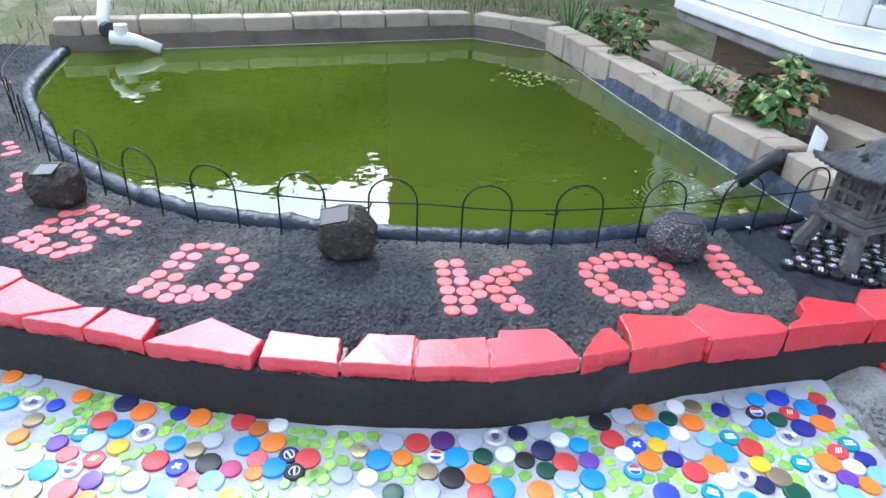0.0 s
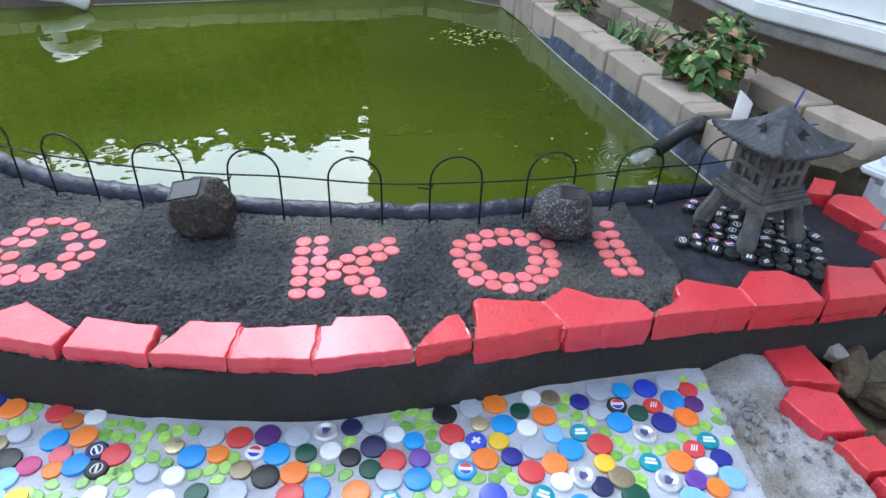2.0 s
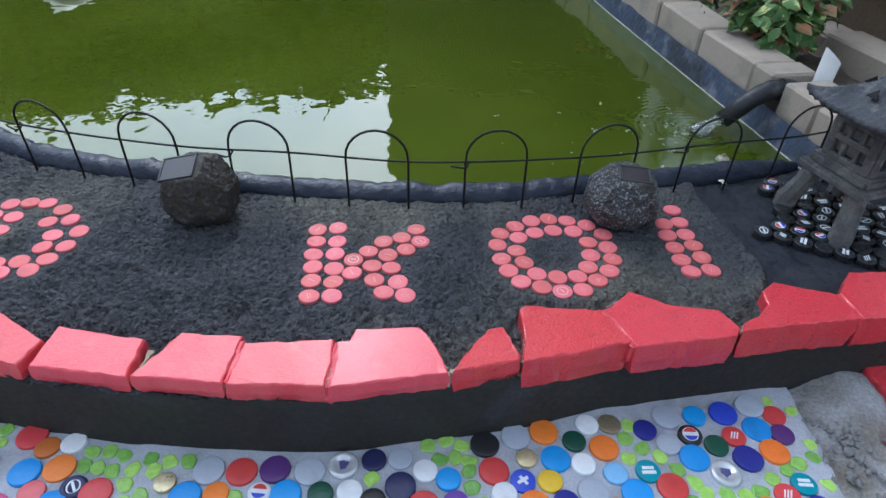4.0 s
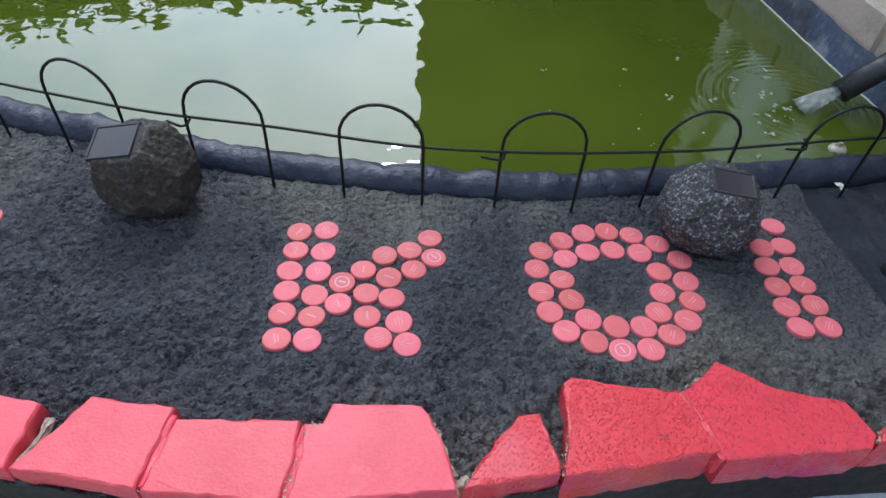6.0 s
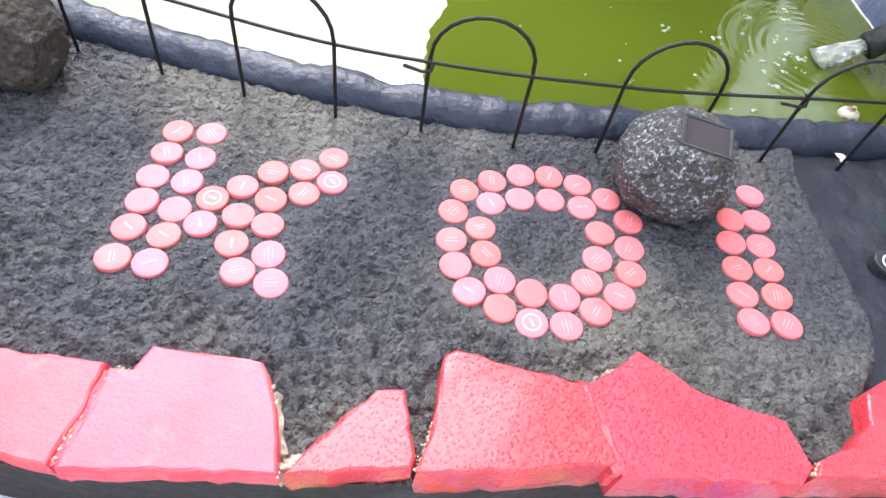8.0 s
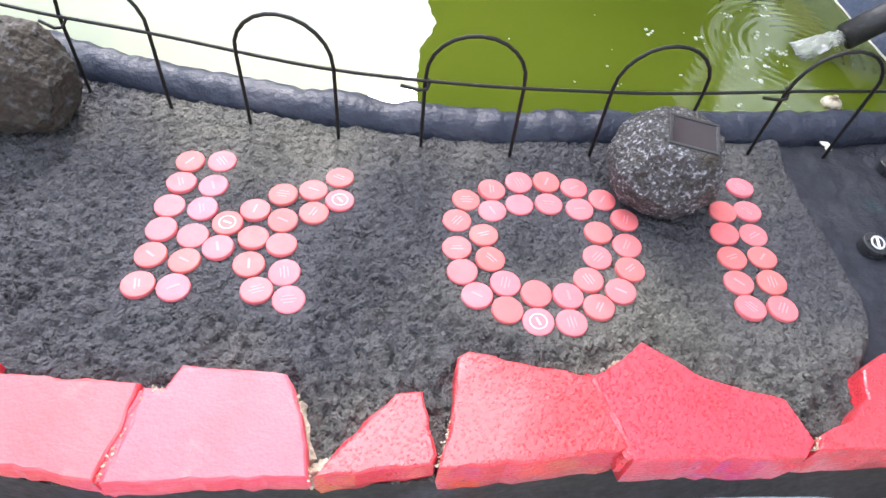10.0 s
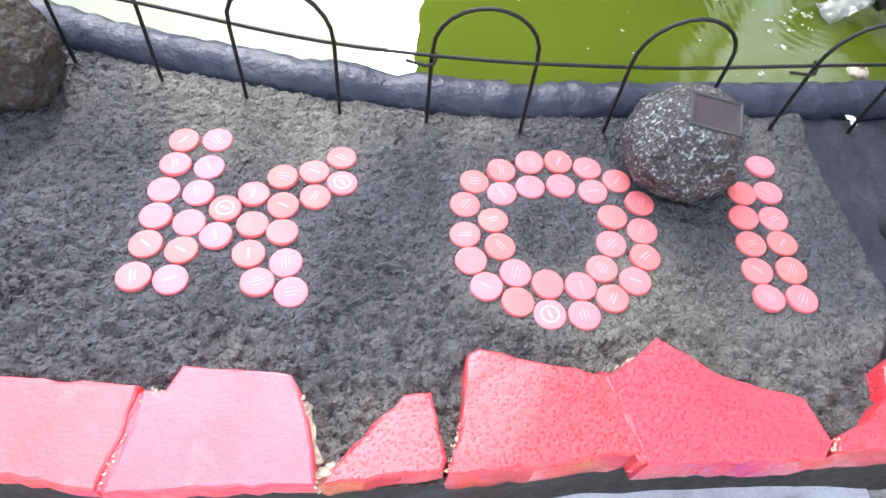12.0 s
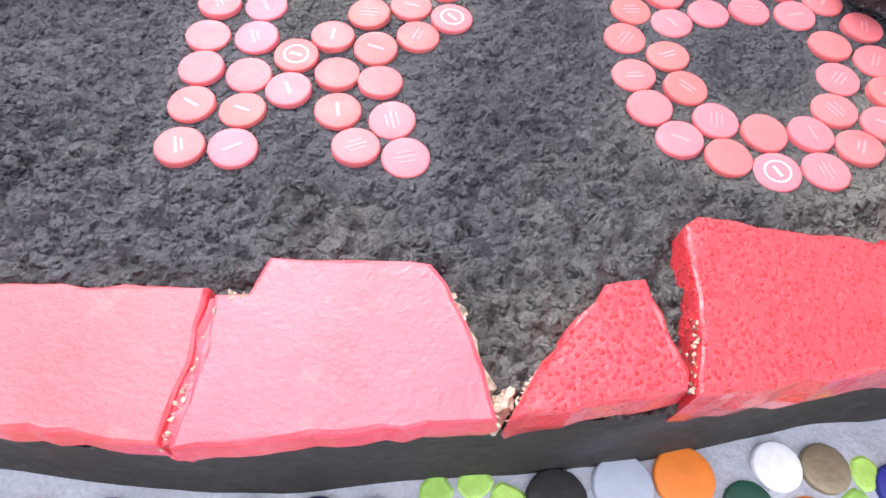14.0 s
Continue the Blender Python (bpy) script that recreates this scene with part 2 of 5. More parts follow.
def leaf_material(name, edge, middle):
    """A variegated leaf: cream and red areas that run through the green."""
    m = material(name, middle, 0.5, [(edge, 60, 0.55, 0.64)], 0.15, 120, 0.15, 100, island=0.35)
    m.node_tree.nodes["Principled BSDF"].inputs["Subsurface Weight"].default_value = 0.0
    return m


M_LEAF_GREEN = leaf_material("variegated_leaf", (0.42, 0.44, 0.16), (0.07, 0.15, 0.04))
M_LEAF_RED = leaf_material("red_leaf", (0.5, 0.1, 0.07), (0.3, 0.16, 0.08))

# murky green water with gentle ripples, stronger where the pipe falls in
M_WATER = bpy.data.materials.new("green_pond_water")
M_WATER.use_nodes = True
wn = M_WATER.node_tree
wp = wn.nodes["Principled BSDF"]
wp.inputs["Roughness"].default_value, wp.inputs["IOR"].default_value = 0.012, 1.46
w_geo = wn.nodes.new("ShaderNodeNewGeometry")
w_n = wn.nodes.new("ShaderNodeTexNoise")
w_n.inputs["Scale"].default_value, w_n.inputs["Detail"].default_value = 1.8, 3.0
w_r = wn.nodes.new("ShaderNodeValToRGB")
w_r.color_ramp.elements[0].position, w_r.color_ramp.elements[0].color = 0.35, (0.043, 0.062, 0.0045, 1)
w_r.color_ramp.elements[1].position, w_r.color_ramp.elements[1].color = 0.68, (0.066, 0.088, 0.008, 1)
w_n2 = wn.nodes.new("ShaderNodeTexNoise")
w_n2.inputs["Scale"].default_value, w_n2.inputs["Detail"].default_value = 7.5, 2.5
w_dist = wn.nodes.new("ShaderNodeVectorMath")
w_dist.operation = "DISTANCE"
w_dist.inputs[1].default_value = (0.66, 0.56, 0.095)
w_sin = wn.nodes.new("ShaderNodeMath")
w_sin.operation = "SINE"
w_mul = wn.nodes.new("ShaderNodeMath")
w_mul.operation = "MULTIPLY"
w_mul.inputs[1].default_value = 480.0
w_fall = wn.nodes.new("ShaderNodeMapRange")
w_fall.inputs[1].default_value, w_fall.inputs[2].default_value = 0.02, 0.34
w_fall.inputs[3].default_value, w_fall.inputs[4].default_value = 0.045, 0.0
w_ring = wn.nodes.new("ShaderNodeMath")
w_ring.operation = "MULTIPLY"
w_sum = wn.nodes.new("ShaderNodeMath")
w_sum.operation = "ADD"
w_b = wn.nodes.new("ShaderNodeBump")
w_b.inputs["Strength"].default_value, w_b.inputs["Distance"].default_value = 0.3, 0.005
k = wn.links.new
k(w_geo.outputs["Position"], w_n.inputs["Vector"])
k(w_geo.outputs["Position"], w_n2.inputs["Vector"])
k(w_geo.outputs["Position"], w_dist.inputs[0])
k(w_n.outputs["Fac"], w_r.inputs["Fac"])
k(w_r.outputs["Color"], wp.inputs["Base Color"])
k(w_dist.outputs["Value"], w_mul.inputs[0])
k(w_mul.outputs[0], w_sin.inputs[0])
k(w_dist.outputs["Value"], w_fall.inputs[0])
k(w_sin.outputs[0], w_ring.inputs[0])
k(w_fall.outputs[0], w_ring.inputs[1])
k(w_ring.outputs[0], w_sum.inputs[0])
w_near = wn.nodes.new("ShaderNodeMapRange")
w_near.inputs[1].default_value, w_near.inputs[2].default_value = 0.1, 0.9
w_near.inputs[3].default_value, w_near.inputs[4].default_value = 2.2, 1.2
w_n3 = wn.nodes.new("ShaderNodeMath")
w_n3.operation = "MULTIPLY"
k(w_dist.outputs["Value"], w_near.inputs[0])
k(w_n2.outputs["Fac"], w_n3.inputs[0])
k(w_near.outputs[0], w_n3.inputs[1])
k(w_n3.outputs[0], w_sum.inputs[1])
k(w_sum.outputs[0], w_b.inputs["Height"])
k(w_b.outputs[0], wp.inputs["Normal"])

M_GLASSPANE = bpy.data.materials.new("window_glass")
M_GLASSPANE.use_nodes = True
gp = M_GLASSPANE.node_tree.nodes["Principled BSDF"]
gp.inputs["Base Color"].default_value = (0.9, 0.95, 0.97, 1)
gp.inputs["Transmission Weight"].default_value, gp.inputs["Roughness"].default_value = 1.0, 0.02
M_SPOUT = bpy.data.materials.new("running_water")
M_SPOUT.use_nodes = True
gp = M_SPOUT.node_tree.nodes["Principled BSDF"]
gp.inputs["Base Color"].default_value = (0.88, 0.9, 0.88, 1)
gp.inputs["Transmission Weight"].default_value, gp.inputs["Roughness"].default_value, gp.inputs["IOR"].default_value = 0.8, 0.05, 1.33
M_CHIP = material("green_glass_chip", (0.27, 0.50, 0.10), 0.25, (), 0.1, 100, 0.2, 120, vary=0.3, coat=0.3)
M_CLEAR = material("clear_plastic", (0.55, 0.57, 0.6), 0.12, [((0.75, 0.76, 0.8), 60, 0.5, 0.7)], 0.1, 100, 0.1, 100, metal=0.35)


# ---- helpers for meshes ----
def mesh_ob(name, bm, mat, smooth=False):
    me = bpy.data.meshes.new(name)
    bm.normal_update()
    bm.to_mesh(me)
    bm.free()
    me.materials.append(mat)
    if smooth:
        me.shade_smooth()
    return new(name, me)


def part(name, bm, mat, parent, label="", smooth=False):
    ob = mesh_ob(name, bm, mat, smooth)
    ob.parent = parent
    return tagged(ob, label)


def shared(name, me, parent, m):
    ob = new(name, me)
    ob.parent = parent
    ob.matrix_basis = m
    return ob


def thing(name, label, category, group="", kind="", at=(0, 0, 0)):
    ob = new(name)
    ob.location = at
    return tagged(ob, label, category, group, kind)


def spline(pts, n):
    """n points along a smooth curve through pts, evenly spaced."""
    p = np.array([pts[0], *pts, pts[-1]], float)
    p[0] = 2 * p[1] - p[2]
    p[-1] = 2 * p[-2] - p[-3]
    out = []
    for i in range(1, len(p) - 2):
        for u in np.linspace(0, 1, 24, endpoint=False):
            a, b, c, d = p[i - 1], p[i], p[i + 1], p[i + 2]
            out.append(0.5 * (2 * b + (c - a) * u + (2 * a - 5 * b + 4 * c - d) * u * u + (3 * b - a - 3 * c + d) * u ** 3))
    out.append(p[-2])
    out = np.array(out)
    s = np.r_[0, np.cumsum(np.linalg.norm(np.diff(out, axis=0), axis=1))]
    q = np.linspace(0, s[-1], n)
    return np.stack([np.interp(q, s, out[:, k]) for k in range(out.shape[1])], 1)


def box(bm, cx, cy, cz, sx, sy, sz, bevel=0.0, m=None, seg=1):
    r = bmesh.ops.create_cube(bm, size=1)
    bmesh.ops.scale(bm, vec=(sx, sy, sz), verts=r["verts"])
    if bevel:
        e = {e for v in r["verts"] for e in v.link_edges}
        f = bmesh.ops.bevel(bm, geom=list(e), offset=bevel, segments=seg, affect="EDGES")
        vs = {v for v in f["verts"]} | {v for v in r["verts"] if v.is_valid}
    else:
        vs = set(r["verts"])
    bmesh.ops.transform(bm, matrix=pose(cx, cy, cz) @ (m or Matrix()), verts=list(vs))
    return vs


def tube(bm, pts, radius, seg=8, caps=True):
    """A round tube along pts; radius is a number or one per point."""
    pts = [Vector(p) for p in pts]
    radii = radius if isinstance(radius, (list, tuple)) else [radius] * len(pts)
    rings, side = [], None
    for i, p in enumerate(pts):
        way = (pts[min(i + 1, len(pts) - 1)] - pts[max(i - 1, 0)]).normalized()
        if side is None:
            side = way.orthogonal().normalized()
        side = (side - way * side.dot(way)).normalized()
        up = way.cross(side)
        rings.append([bm.verts.new(p + radii[i] * (math.cos(a) * side + math.sin(a) * up)) for a in (2 * math.pi * j / seg for j in range(seg))])
    for a, b in zip(rings, rings[1:]):
        for j in range(seg):
            bm.faces.new((a[j], a[(j + 1) % seg], b[(j + 1) % seg], b[j]))
    if caps:
        bm.faces.new(rings[0][::-1])
        bm.faces.new(rings[-1])
    return rings


def lathe(bm, profile, seg=24, m=None):
    """A turned body from (radius, height) pairs, closed where the radius is 0."""
    rows = []
    for r, z in profile:
        if r == 0:
            rows.append([bm.verts.new((m or Matrix()) @ Vector((0, 0, z)))])
        else:
            rows.append([bm.verts.new((m or Matrix()) @ Vector((r * math.cos(a), r * math.sin(a), z))) for a in (2 * math.pi * j / seg for j in range(seg))])
    for a, b in zip(rows, rows[1:]):
        for j in range(seg):
            i = (j + 1) % seg
            q = [a[0]] if len(a) == 1 else [a[j], a[i]]
            w = [b[0]] if len(b) == 1 else [b[i], b[j]]
            bm.faces.new(q + w)


def fbm(x, y, z, scale, octaves=4):
    return noise.fractal(Vector((x * scale, y * scale, z * scale)), 0.9, 2.0, octaves)


BED, WATER = 0.105, 0.095

# ---- large structure ----
FLOOR_CAPS = {
    "red": [(-0.304, -0.170, 39), (-0.192, -0.237, 39), (-0.037, -0.199, 39), (0.179, -0.226, 39), (0.258, -0.176, 39), (0.624, -0.068, 32), (0.467, -0.182, 39), (0.366, -0.233, 39), (-0.512, -0.180, 39), (-0.404, -0.252, 39), (0.054, -0.287, 39)],
    "rust": [(-0.277, -0.184, 32)],
    "white": [(-0.249, -0.176, 32), (-0.103, -0.266, 32), (0.177, -0.182, 32), (0.093, -0.215, 32), (0.270, -0.205, 32), (0.377, -0.101, 32), (0.366, -0.159, 32), (0.608, -0.212, 32), (0.405, -0.247, 32), (-0.461, -0.264, 28), (-0.351, -0.310, 32), (-0.189, -0.300, 32)],
    "blue": [(-0.285, -0.218, 39), (-0.236, -0.256, 39), (-0.091, -0.234, 39), (0.021, -0.224, 39), (0.205, -0.191, 32), (0.214, -0.253, 39), (0.333, -0.154, 39), (0.519, -0.076, 32), (0.594, -0.091, 39), (0.503, -0.140, 39), (0.424, -0.193, 39), (-0.674, -0.152, 32), (-0.480, -0.195, 39), (-0.389, -0.220, 32), (-0.548, -0.277, 39), (0.085, -0.276, 39), (0.425, -0.280, 32)],
    "orange": [(-0.248, -0.210, 39), (-0.261, -0.266, 28), (-0.057, -0.229, 32), (0.051, -0.253, 39), (0.321, -0.116, 39), (0.305, -0.216, 39), (0.394, -0.134, 39), (0.605, -0.124, 39), (0.399, -0.219, 39), (0.573, -0.205, 39), (0.612, -0.245, 32), (-0.702, -0.093, 32), (-0.570, -0.131, 32), (-0.461, -0.159, 39), (-0.372, -0.167, 39), (-0.619, -0.218, 32), (-0.469, -0.319, 28), (0.137, -0.278, 39)],
    "ringnavy": [(-0.220, -0.232, 32)],
    "coral": [(-0.263, -0.242, 32), (-0.531, -0.247, 32), (-0.346, -0.283, 32), (-0.504, -0.308, 39)],
    "ringblack": [(-0.206, -0.261, 32)],
    "pale": [(-0.075, -0.200, 39), (-0.139, -0.264, 32), (0.042, -0.193, 39), (0.146, -0.168, 32), (0.177, -0.256, 39), (0.285, -0.126, 39), (0.481, -0.081, 39), (0.596, -0.055, 39), (0.475, -0.123, 32), (0.373, -0.195, 39), (-0.666, -0.101, 32), (-0.505, -0.223, 39), (-0.578, -0.258, 39), (-0.337, -0.211, 32), (-0.417, -0.288, 39), (-0.019, -0.286, 39)],
    "plum": [(0.001, -0.193, 39), (0.624, -0.097, 32)],
    "gold": [(-0.120, -0.219, 28), (0.298, -0.156, 28), (-0.582, -0.291, 28)],
    "whiteglobe": [(-0.009, -0.224, 28), (-0.512, -0.272, 32)],
    "royal": [(0.292, -0.187, 32), (0.558, -0.069, 39), (-0.599, -0.153, 28), (-0.370, -0.262, 32), (0.313, -0.273, 39)],
    "bronze": [(-0.019, -0.252, 32), (0.406, -0.098, 32), (0.486, -0.236, 39), (-0.615, -0.185, 32), (-0.357, -0.230, 32), (-0.550, -0.312, 39)],
    "black": [(0.015, -0.260, 39), (0.121, -0.224, 32), (0.247, -0.140, 39), (-0.329, -0.253, 39)],
    "clear": [(0.080, -0.182, 39), (0.535, -0.159, 39), (0.434, -0.237, 39), (0.548, -0.237, 39), (-0.635, -0.151, 39), (-0.441, -0.201, 39)],
    "navy": [(0.115, -0.172, 32), (0.150, -0.204, 39), (0.458, -0.251, 32), (-0.495, -0.142, 39)],
    "green": [(0.060, -0.220, 32), (0.150, -0.241, 32), (0.358, -0.127, 32), (0.535, -0.120, 32), (-0.065, -0.290, 32), (0.499, -0.263, 39)],
    "purple": [(0.215, -0.220, 32), (0.587, -0.234, 32), (-0.556, -0.227, 32), (-0.476, -0.290, 32)],
    "yellow": [(0.324, -0.185, 32), (0.468, -0.214, 32), (-0.467, -0.230, 32), (-0.284, -0.309, 32)],
    "ink": [(0.341, -0.210, 32), (0.450, -0.103, 32), (0.569, -0.136, 39), (0.633, -0.196, 32), (-0.405, -0.158, 32)],
    "blueglobe": [(0.277, -0.236, 32)],
    "blackglobe": [(0.506, -0.107, 32)],
    "redmark": [(0.561, -0.105, 32), (0.599, -0.183, 32), (-0.490, -0.254, 32)],
    "sky": [(0.403, -0.169, 32), (0.637, -0.228, 39), (-0.315, -0.283, 39), (-0.377, -0.299, 39), (-0.310, -0.310, 28), (0.575, -0.264, 39)],
    "teal": [(0.442, -0.163, 32), (0.531, -0.209, 32), (0.624, -0.167, 32), (-0.531, -0.207, 32), (0.182, -0.286, 28), (0.378, -0.269, 32)],
    "magenta": [(-0.295, -0.261, 32)],
}
GLASS = [(-0.221, -0.185), (-0.202, -0.182), (-0.182, -0.187), (-0.149, -0.189), (-0.126, -0.191), (-0.104, -0.189), (-0.222, -0.204), (-0.206, -0.205), (-0.187, -0.208), (-0.164, -0.204), (-0.140, -0.204), (-0.165, -0.224), (-0.142, -0.236), (-0.159, -0.246), (-0.169, -0.258), (-0.036, -0.231), (-0.078, -0.261), (-0.060, -0.253), (-0.041, -0.249), (-0.182, -0.265), (0.115, -0.196), (0.178, -0.146), (0.199, -0.138), (0.219, -0.143), (0.193, -0.164), (0.212, -0.161), (0.228, -0.164), (0.229, -0.178), (0.233, -0.199), (0.245, -0.219), (0.250, -0.241), (0.258, -0.253), (0.077, -0.242), (0.095, -0.245), (0.119, -0.251), (0.330, -0.233), (0.316, -0.246), (0.295, -0.247), (0.340, -0.245), (0.430, -0.096), (0.423, -0.117), (0.442, -0.130), (0.462, -0.141), (0.423, -0.146), (0.479, -0.157)]
GLASS += [(0.496, -0.174), (0.506, -0.188), (0.529, -0.187), (0.551, -0.186), (0.570, -0.179), (0.590, -0.162), (0.612, -0.147), (0.630, -0.138), (0.507, -0.212), (0.511, -0.235), (0.508, -0.247), (-0.546, -0.130), (-0.526, -0.135), (-0.556, -0.146), (-0.437, -0.139), (-0.423, -0.151), (-0.572, -0.197), (-0.561, -0.185), (-0.573, -0.225), (-0.583, -0.236), (-0.673, -0.125), (-0.634, -0.123), (-0.393, -0.188), (-0.372, -0.199), (-0.415, -0.195), (-0.342, -0.162), (-0.340, -0.182), (-0.451, -0.245), (-0.437, -0.239), (-0.450, -0.298), (-0.444, -0.269), (-0.260, -0.304), (-0.276, -0.299), (-0.190, -0.277), (-0.177, -0.262), (-0.164, -0.271)]
LETTERS = {
    "K": [(-0.011, 0.145), (0.018, 0.153), (-0.007, 0.115), (0.023, 0.120), (-0.005, 0.085), (0.026, 0.089), (0.001, 0.057), (0.030, 0.057), (0.005, 0.028), (0.035, 0.029), (0.009, -0.004), (0.038, -0.000), (0.054, 0.078), (0.057, 0.049), (0.072, 0.099), (0.082, 0.067), (0.089, 0.038), (0.105, 0.013), (0.091, 0.124), (0.101, 0.093), (0.109, 0.065), (0.122, 0.037), (0.134, 0.011), (0.116, 0.137), (0.125, 0.109), (0.136, 0.160), (0.144, 0.130)],
    "O": [(0.262, 0.162), (0.285, 0.181), (0.311, 0.199), (0.338, 0.206), (0.367, 0.205), (0.396, 0.196), (0.418, 0.173), (0.421, 0.141), (0.423, 0.112), (0.415, 0.085), (0.396, 0.063), (0.373, 0.042), (0.345, 0.037), (0.317, 0.042), (0.290, 0.051), (0.273, 0.074), (0.264, 0.100), (0.258, 0.133), (0.290, 0.154), (0.315, 0.168), (0.343, 0.176), (0.374, 0.177), (0.393, 0.150), (0.393, 0.120), (0.386, 0.091), (0.368, 0.069), (0.340, 0.065), (0.312, 0.070), (0.295, 0.094), (0.286, 0.121)],
    "I": [(0.540, 0.250), (0.544, 0.217), (0.518, 0.210), (0.517, 0.180), (0.546, 0.186), (0.521, 0.150), (0.551, 0.158), (0.524, 0.121), (0.555, 0.129), (0.531, 0.094), (0.560, 0.100)],
    "D": [(-0.505, 0.104), (-0.474, 0.101), (-0.472, 0.135), (-0.502, 0.135), (-0.384, 0.136), (-0.358, 0.110), (-0.391, 0.097), (-0.358, 0.073), (-0.388, 0.067), (-0.369, 0.043), (-0.403, 0.035), (-0.381, 0.018), (-0.415, 0.007), (-0.441, -0.001), (-0.431, 0.026), (-0.462, 0.027), (-0.470, -0.001), (-0.499, 0.009), (-0.492, 0.034), (-0.531, 0.019), (-0.523, 0.044), (-0.511, 0.069), (-0.478, 0.062), (-0.497, 0.169), (-0.469, 0.174), (-0.442, 0.176), (-0.410, 0.161), (-0.415, 0.128)],
    "E": [(-0.835, 0.169), (-0.803, 0.154), (-0.780, 0.142), (-0.774, 0.170), (-0.734, 0.156), (-0.823, 0.198), (-0.796, 0.184), (-0.806, 0.220), (-0.782, 0.210), (-0.801, 0.250), (-0.752, 0.215), (-0.768, 0.250), (-0.791, 0.284), (-0.718, 0.200), (-0.692, 0.182), (-0.735, 0.234), (-0.727, 0.259), (-0.699, 0.249), (-0.664, 0.223), (-0.638, 0.214), (-0.769, 0.293), (-0.748, 0.315), (-0.721, 0.296), (-0.693, 0.280), (-0.665, 0.267), (-0.637, 0.255), (-0.750, 0.135), (-0.700, 0.139), (-0.683, 0.150), (-0.717, 0.121)],
    "F": [(-0.961, 0.385), (-0.957, 0.406), (-1.000, 0.465), (-0.972, 0.439), (-0.972, 0.469), (-0.941, 0.408), (-1.139, 0.657), (-1.110, 0.628), (-1.086, 0.599), (-1.096, 0.583), (-1.469, 1.186)],
}
FENCE = [(-1.60, 1.72), (-1.50, 1.38), (-1.40, 1.10), (-1.25, 0.87), (-1.05, 0.63), (-0.90, 0.49), (-0.73, 0.365), (-0.60, 0.300), (-0.495, 0.265), (-0.40, 0.248),
         (-0.30, 0.238), (-0.125, 0.216), (0.07, 0.214), (0.25, 0.228), (0.38, 0.258), (0.50, 0.292), (0.62, 0.325), (0.72, 0.356), (0.81, 0.392), (0.90, 0.435)]
FRONT = [(-1.85, 1.70), (-1.76, 1.25), (-1.58, 0.80), (-1.32, 0.40), (-1.05, 0.12), (-0.86, -0.02), (-0.745, -0.070), (-0.635, -0.094), (-0.431, -0.138), (-0.246, -0.165),
         (-0.10, -0.169), (0.06, -0.162), (0.193, -0.132), (0.30, -0.106), (0.42, -0.067), (0.56, -0.035), (0.714, -0.004), (0.84, 0.02), (0.98, 0.06), (1.07, 0.12)]


def offset(curve, d):
    """The curve moved d to its left."""
    way = np.gradient(curve, axis=0)
    way /= np.linalg.norm(way, axis=1)[:, None]
    return curve + d * np.stack([-way[:, 1], way[:, 0]], 1)


fence_line = spline(FENCE, 400)
front_line = spline(FRONT, 400)


def ground_height(x, y):
    far = min(max((y - 2.25) / 0.5, 0), 1)
    right = min(max((x - 0.84) / 0.1, 0), 1) * min(max((0.3 - y) / 0.4, 0), 1)
    return -0.03 + 0.16 * far - 0.05 * right + (0.015 * fbm(x, y, 0, 1.3) if abs(x) < 30 and abs(y) < 30 else 0)


lines_at = sorted({round(s * v, 3) for s in (-1, 1) for v in (*np.arange(0, 4, 0.08), *np.geomspace(4, 900, 26))})
bm = bmesh.new()
grid = [[bm.verts.new((x, y + 0.6, ground_height(x, y + 0.6))) for y in lines_at] for x in lines_at]
for a, b in zip(grid, grid[1:]):
    for j in range(len(lines_at) - 1):
        bm.faces.new((a[j], b[j], b[j + 1], a[j + 1]))
tagged(mesh_ob("ground", bm, M_GROUND, True), "brown garden ground with patches of thin grass", "ground", kind="structure")

# rough dark bed between the red slabs and the pond
bm = bmesh.new()
NS, NT = 1700, 140
SEAM_Y, SEAM_X = (-0.1, 0.06, 0.085, 0.115, 0.16, 0.215, 0.265, 0.32), (0.60, 0.618, 0.630, 0.637, 0.628, 0.611, 0.600, 0.588)
inner = offset(spline(FENCE + [(1.03, 0.48)], NS), 0.045)
outer = spline(FRONT, NS)
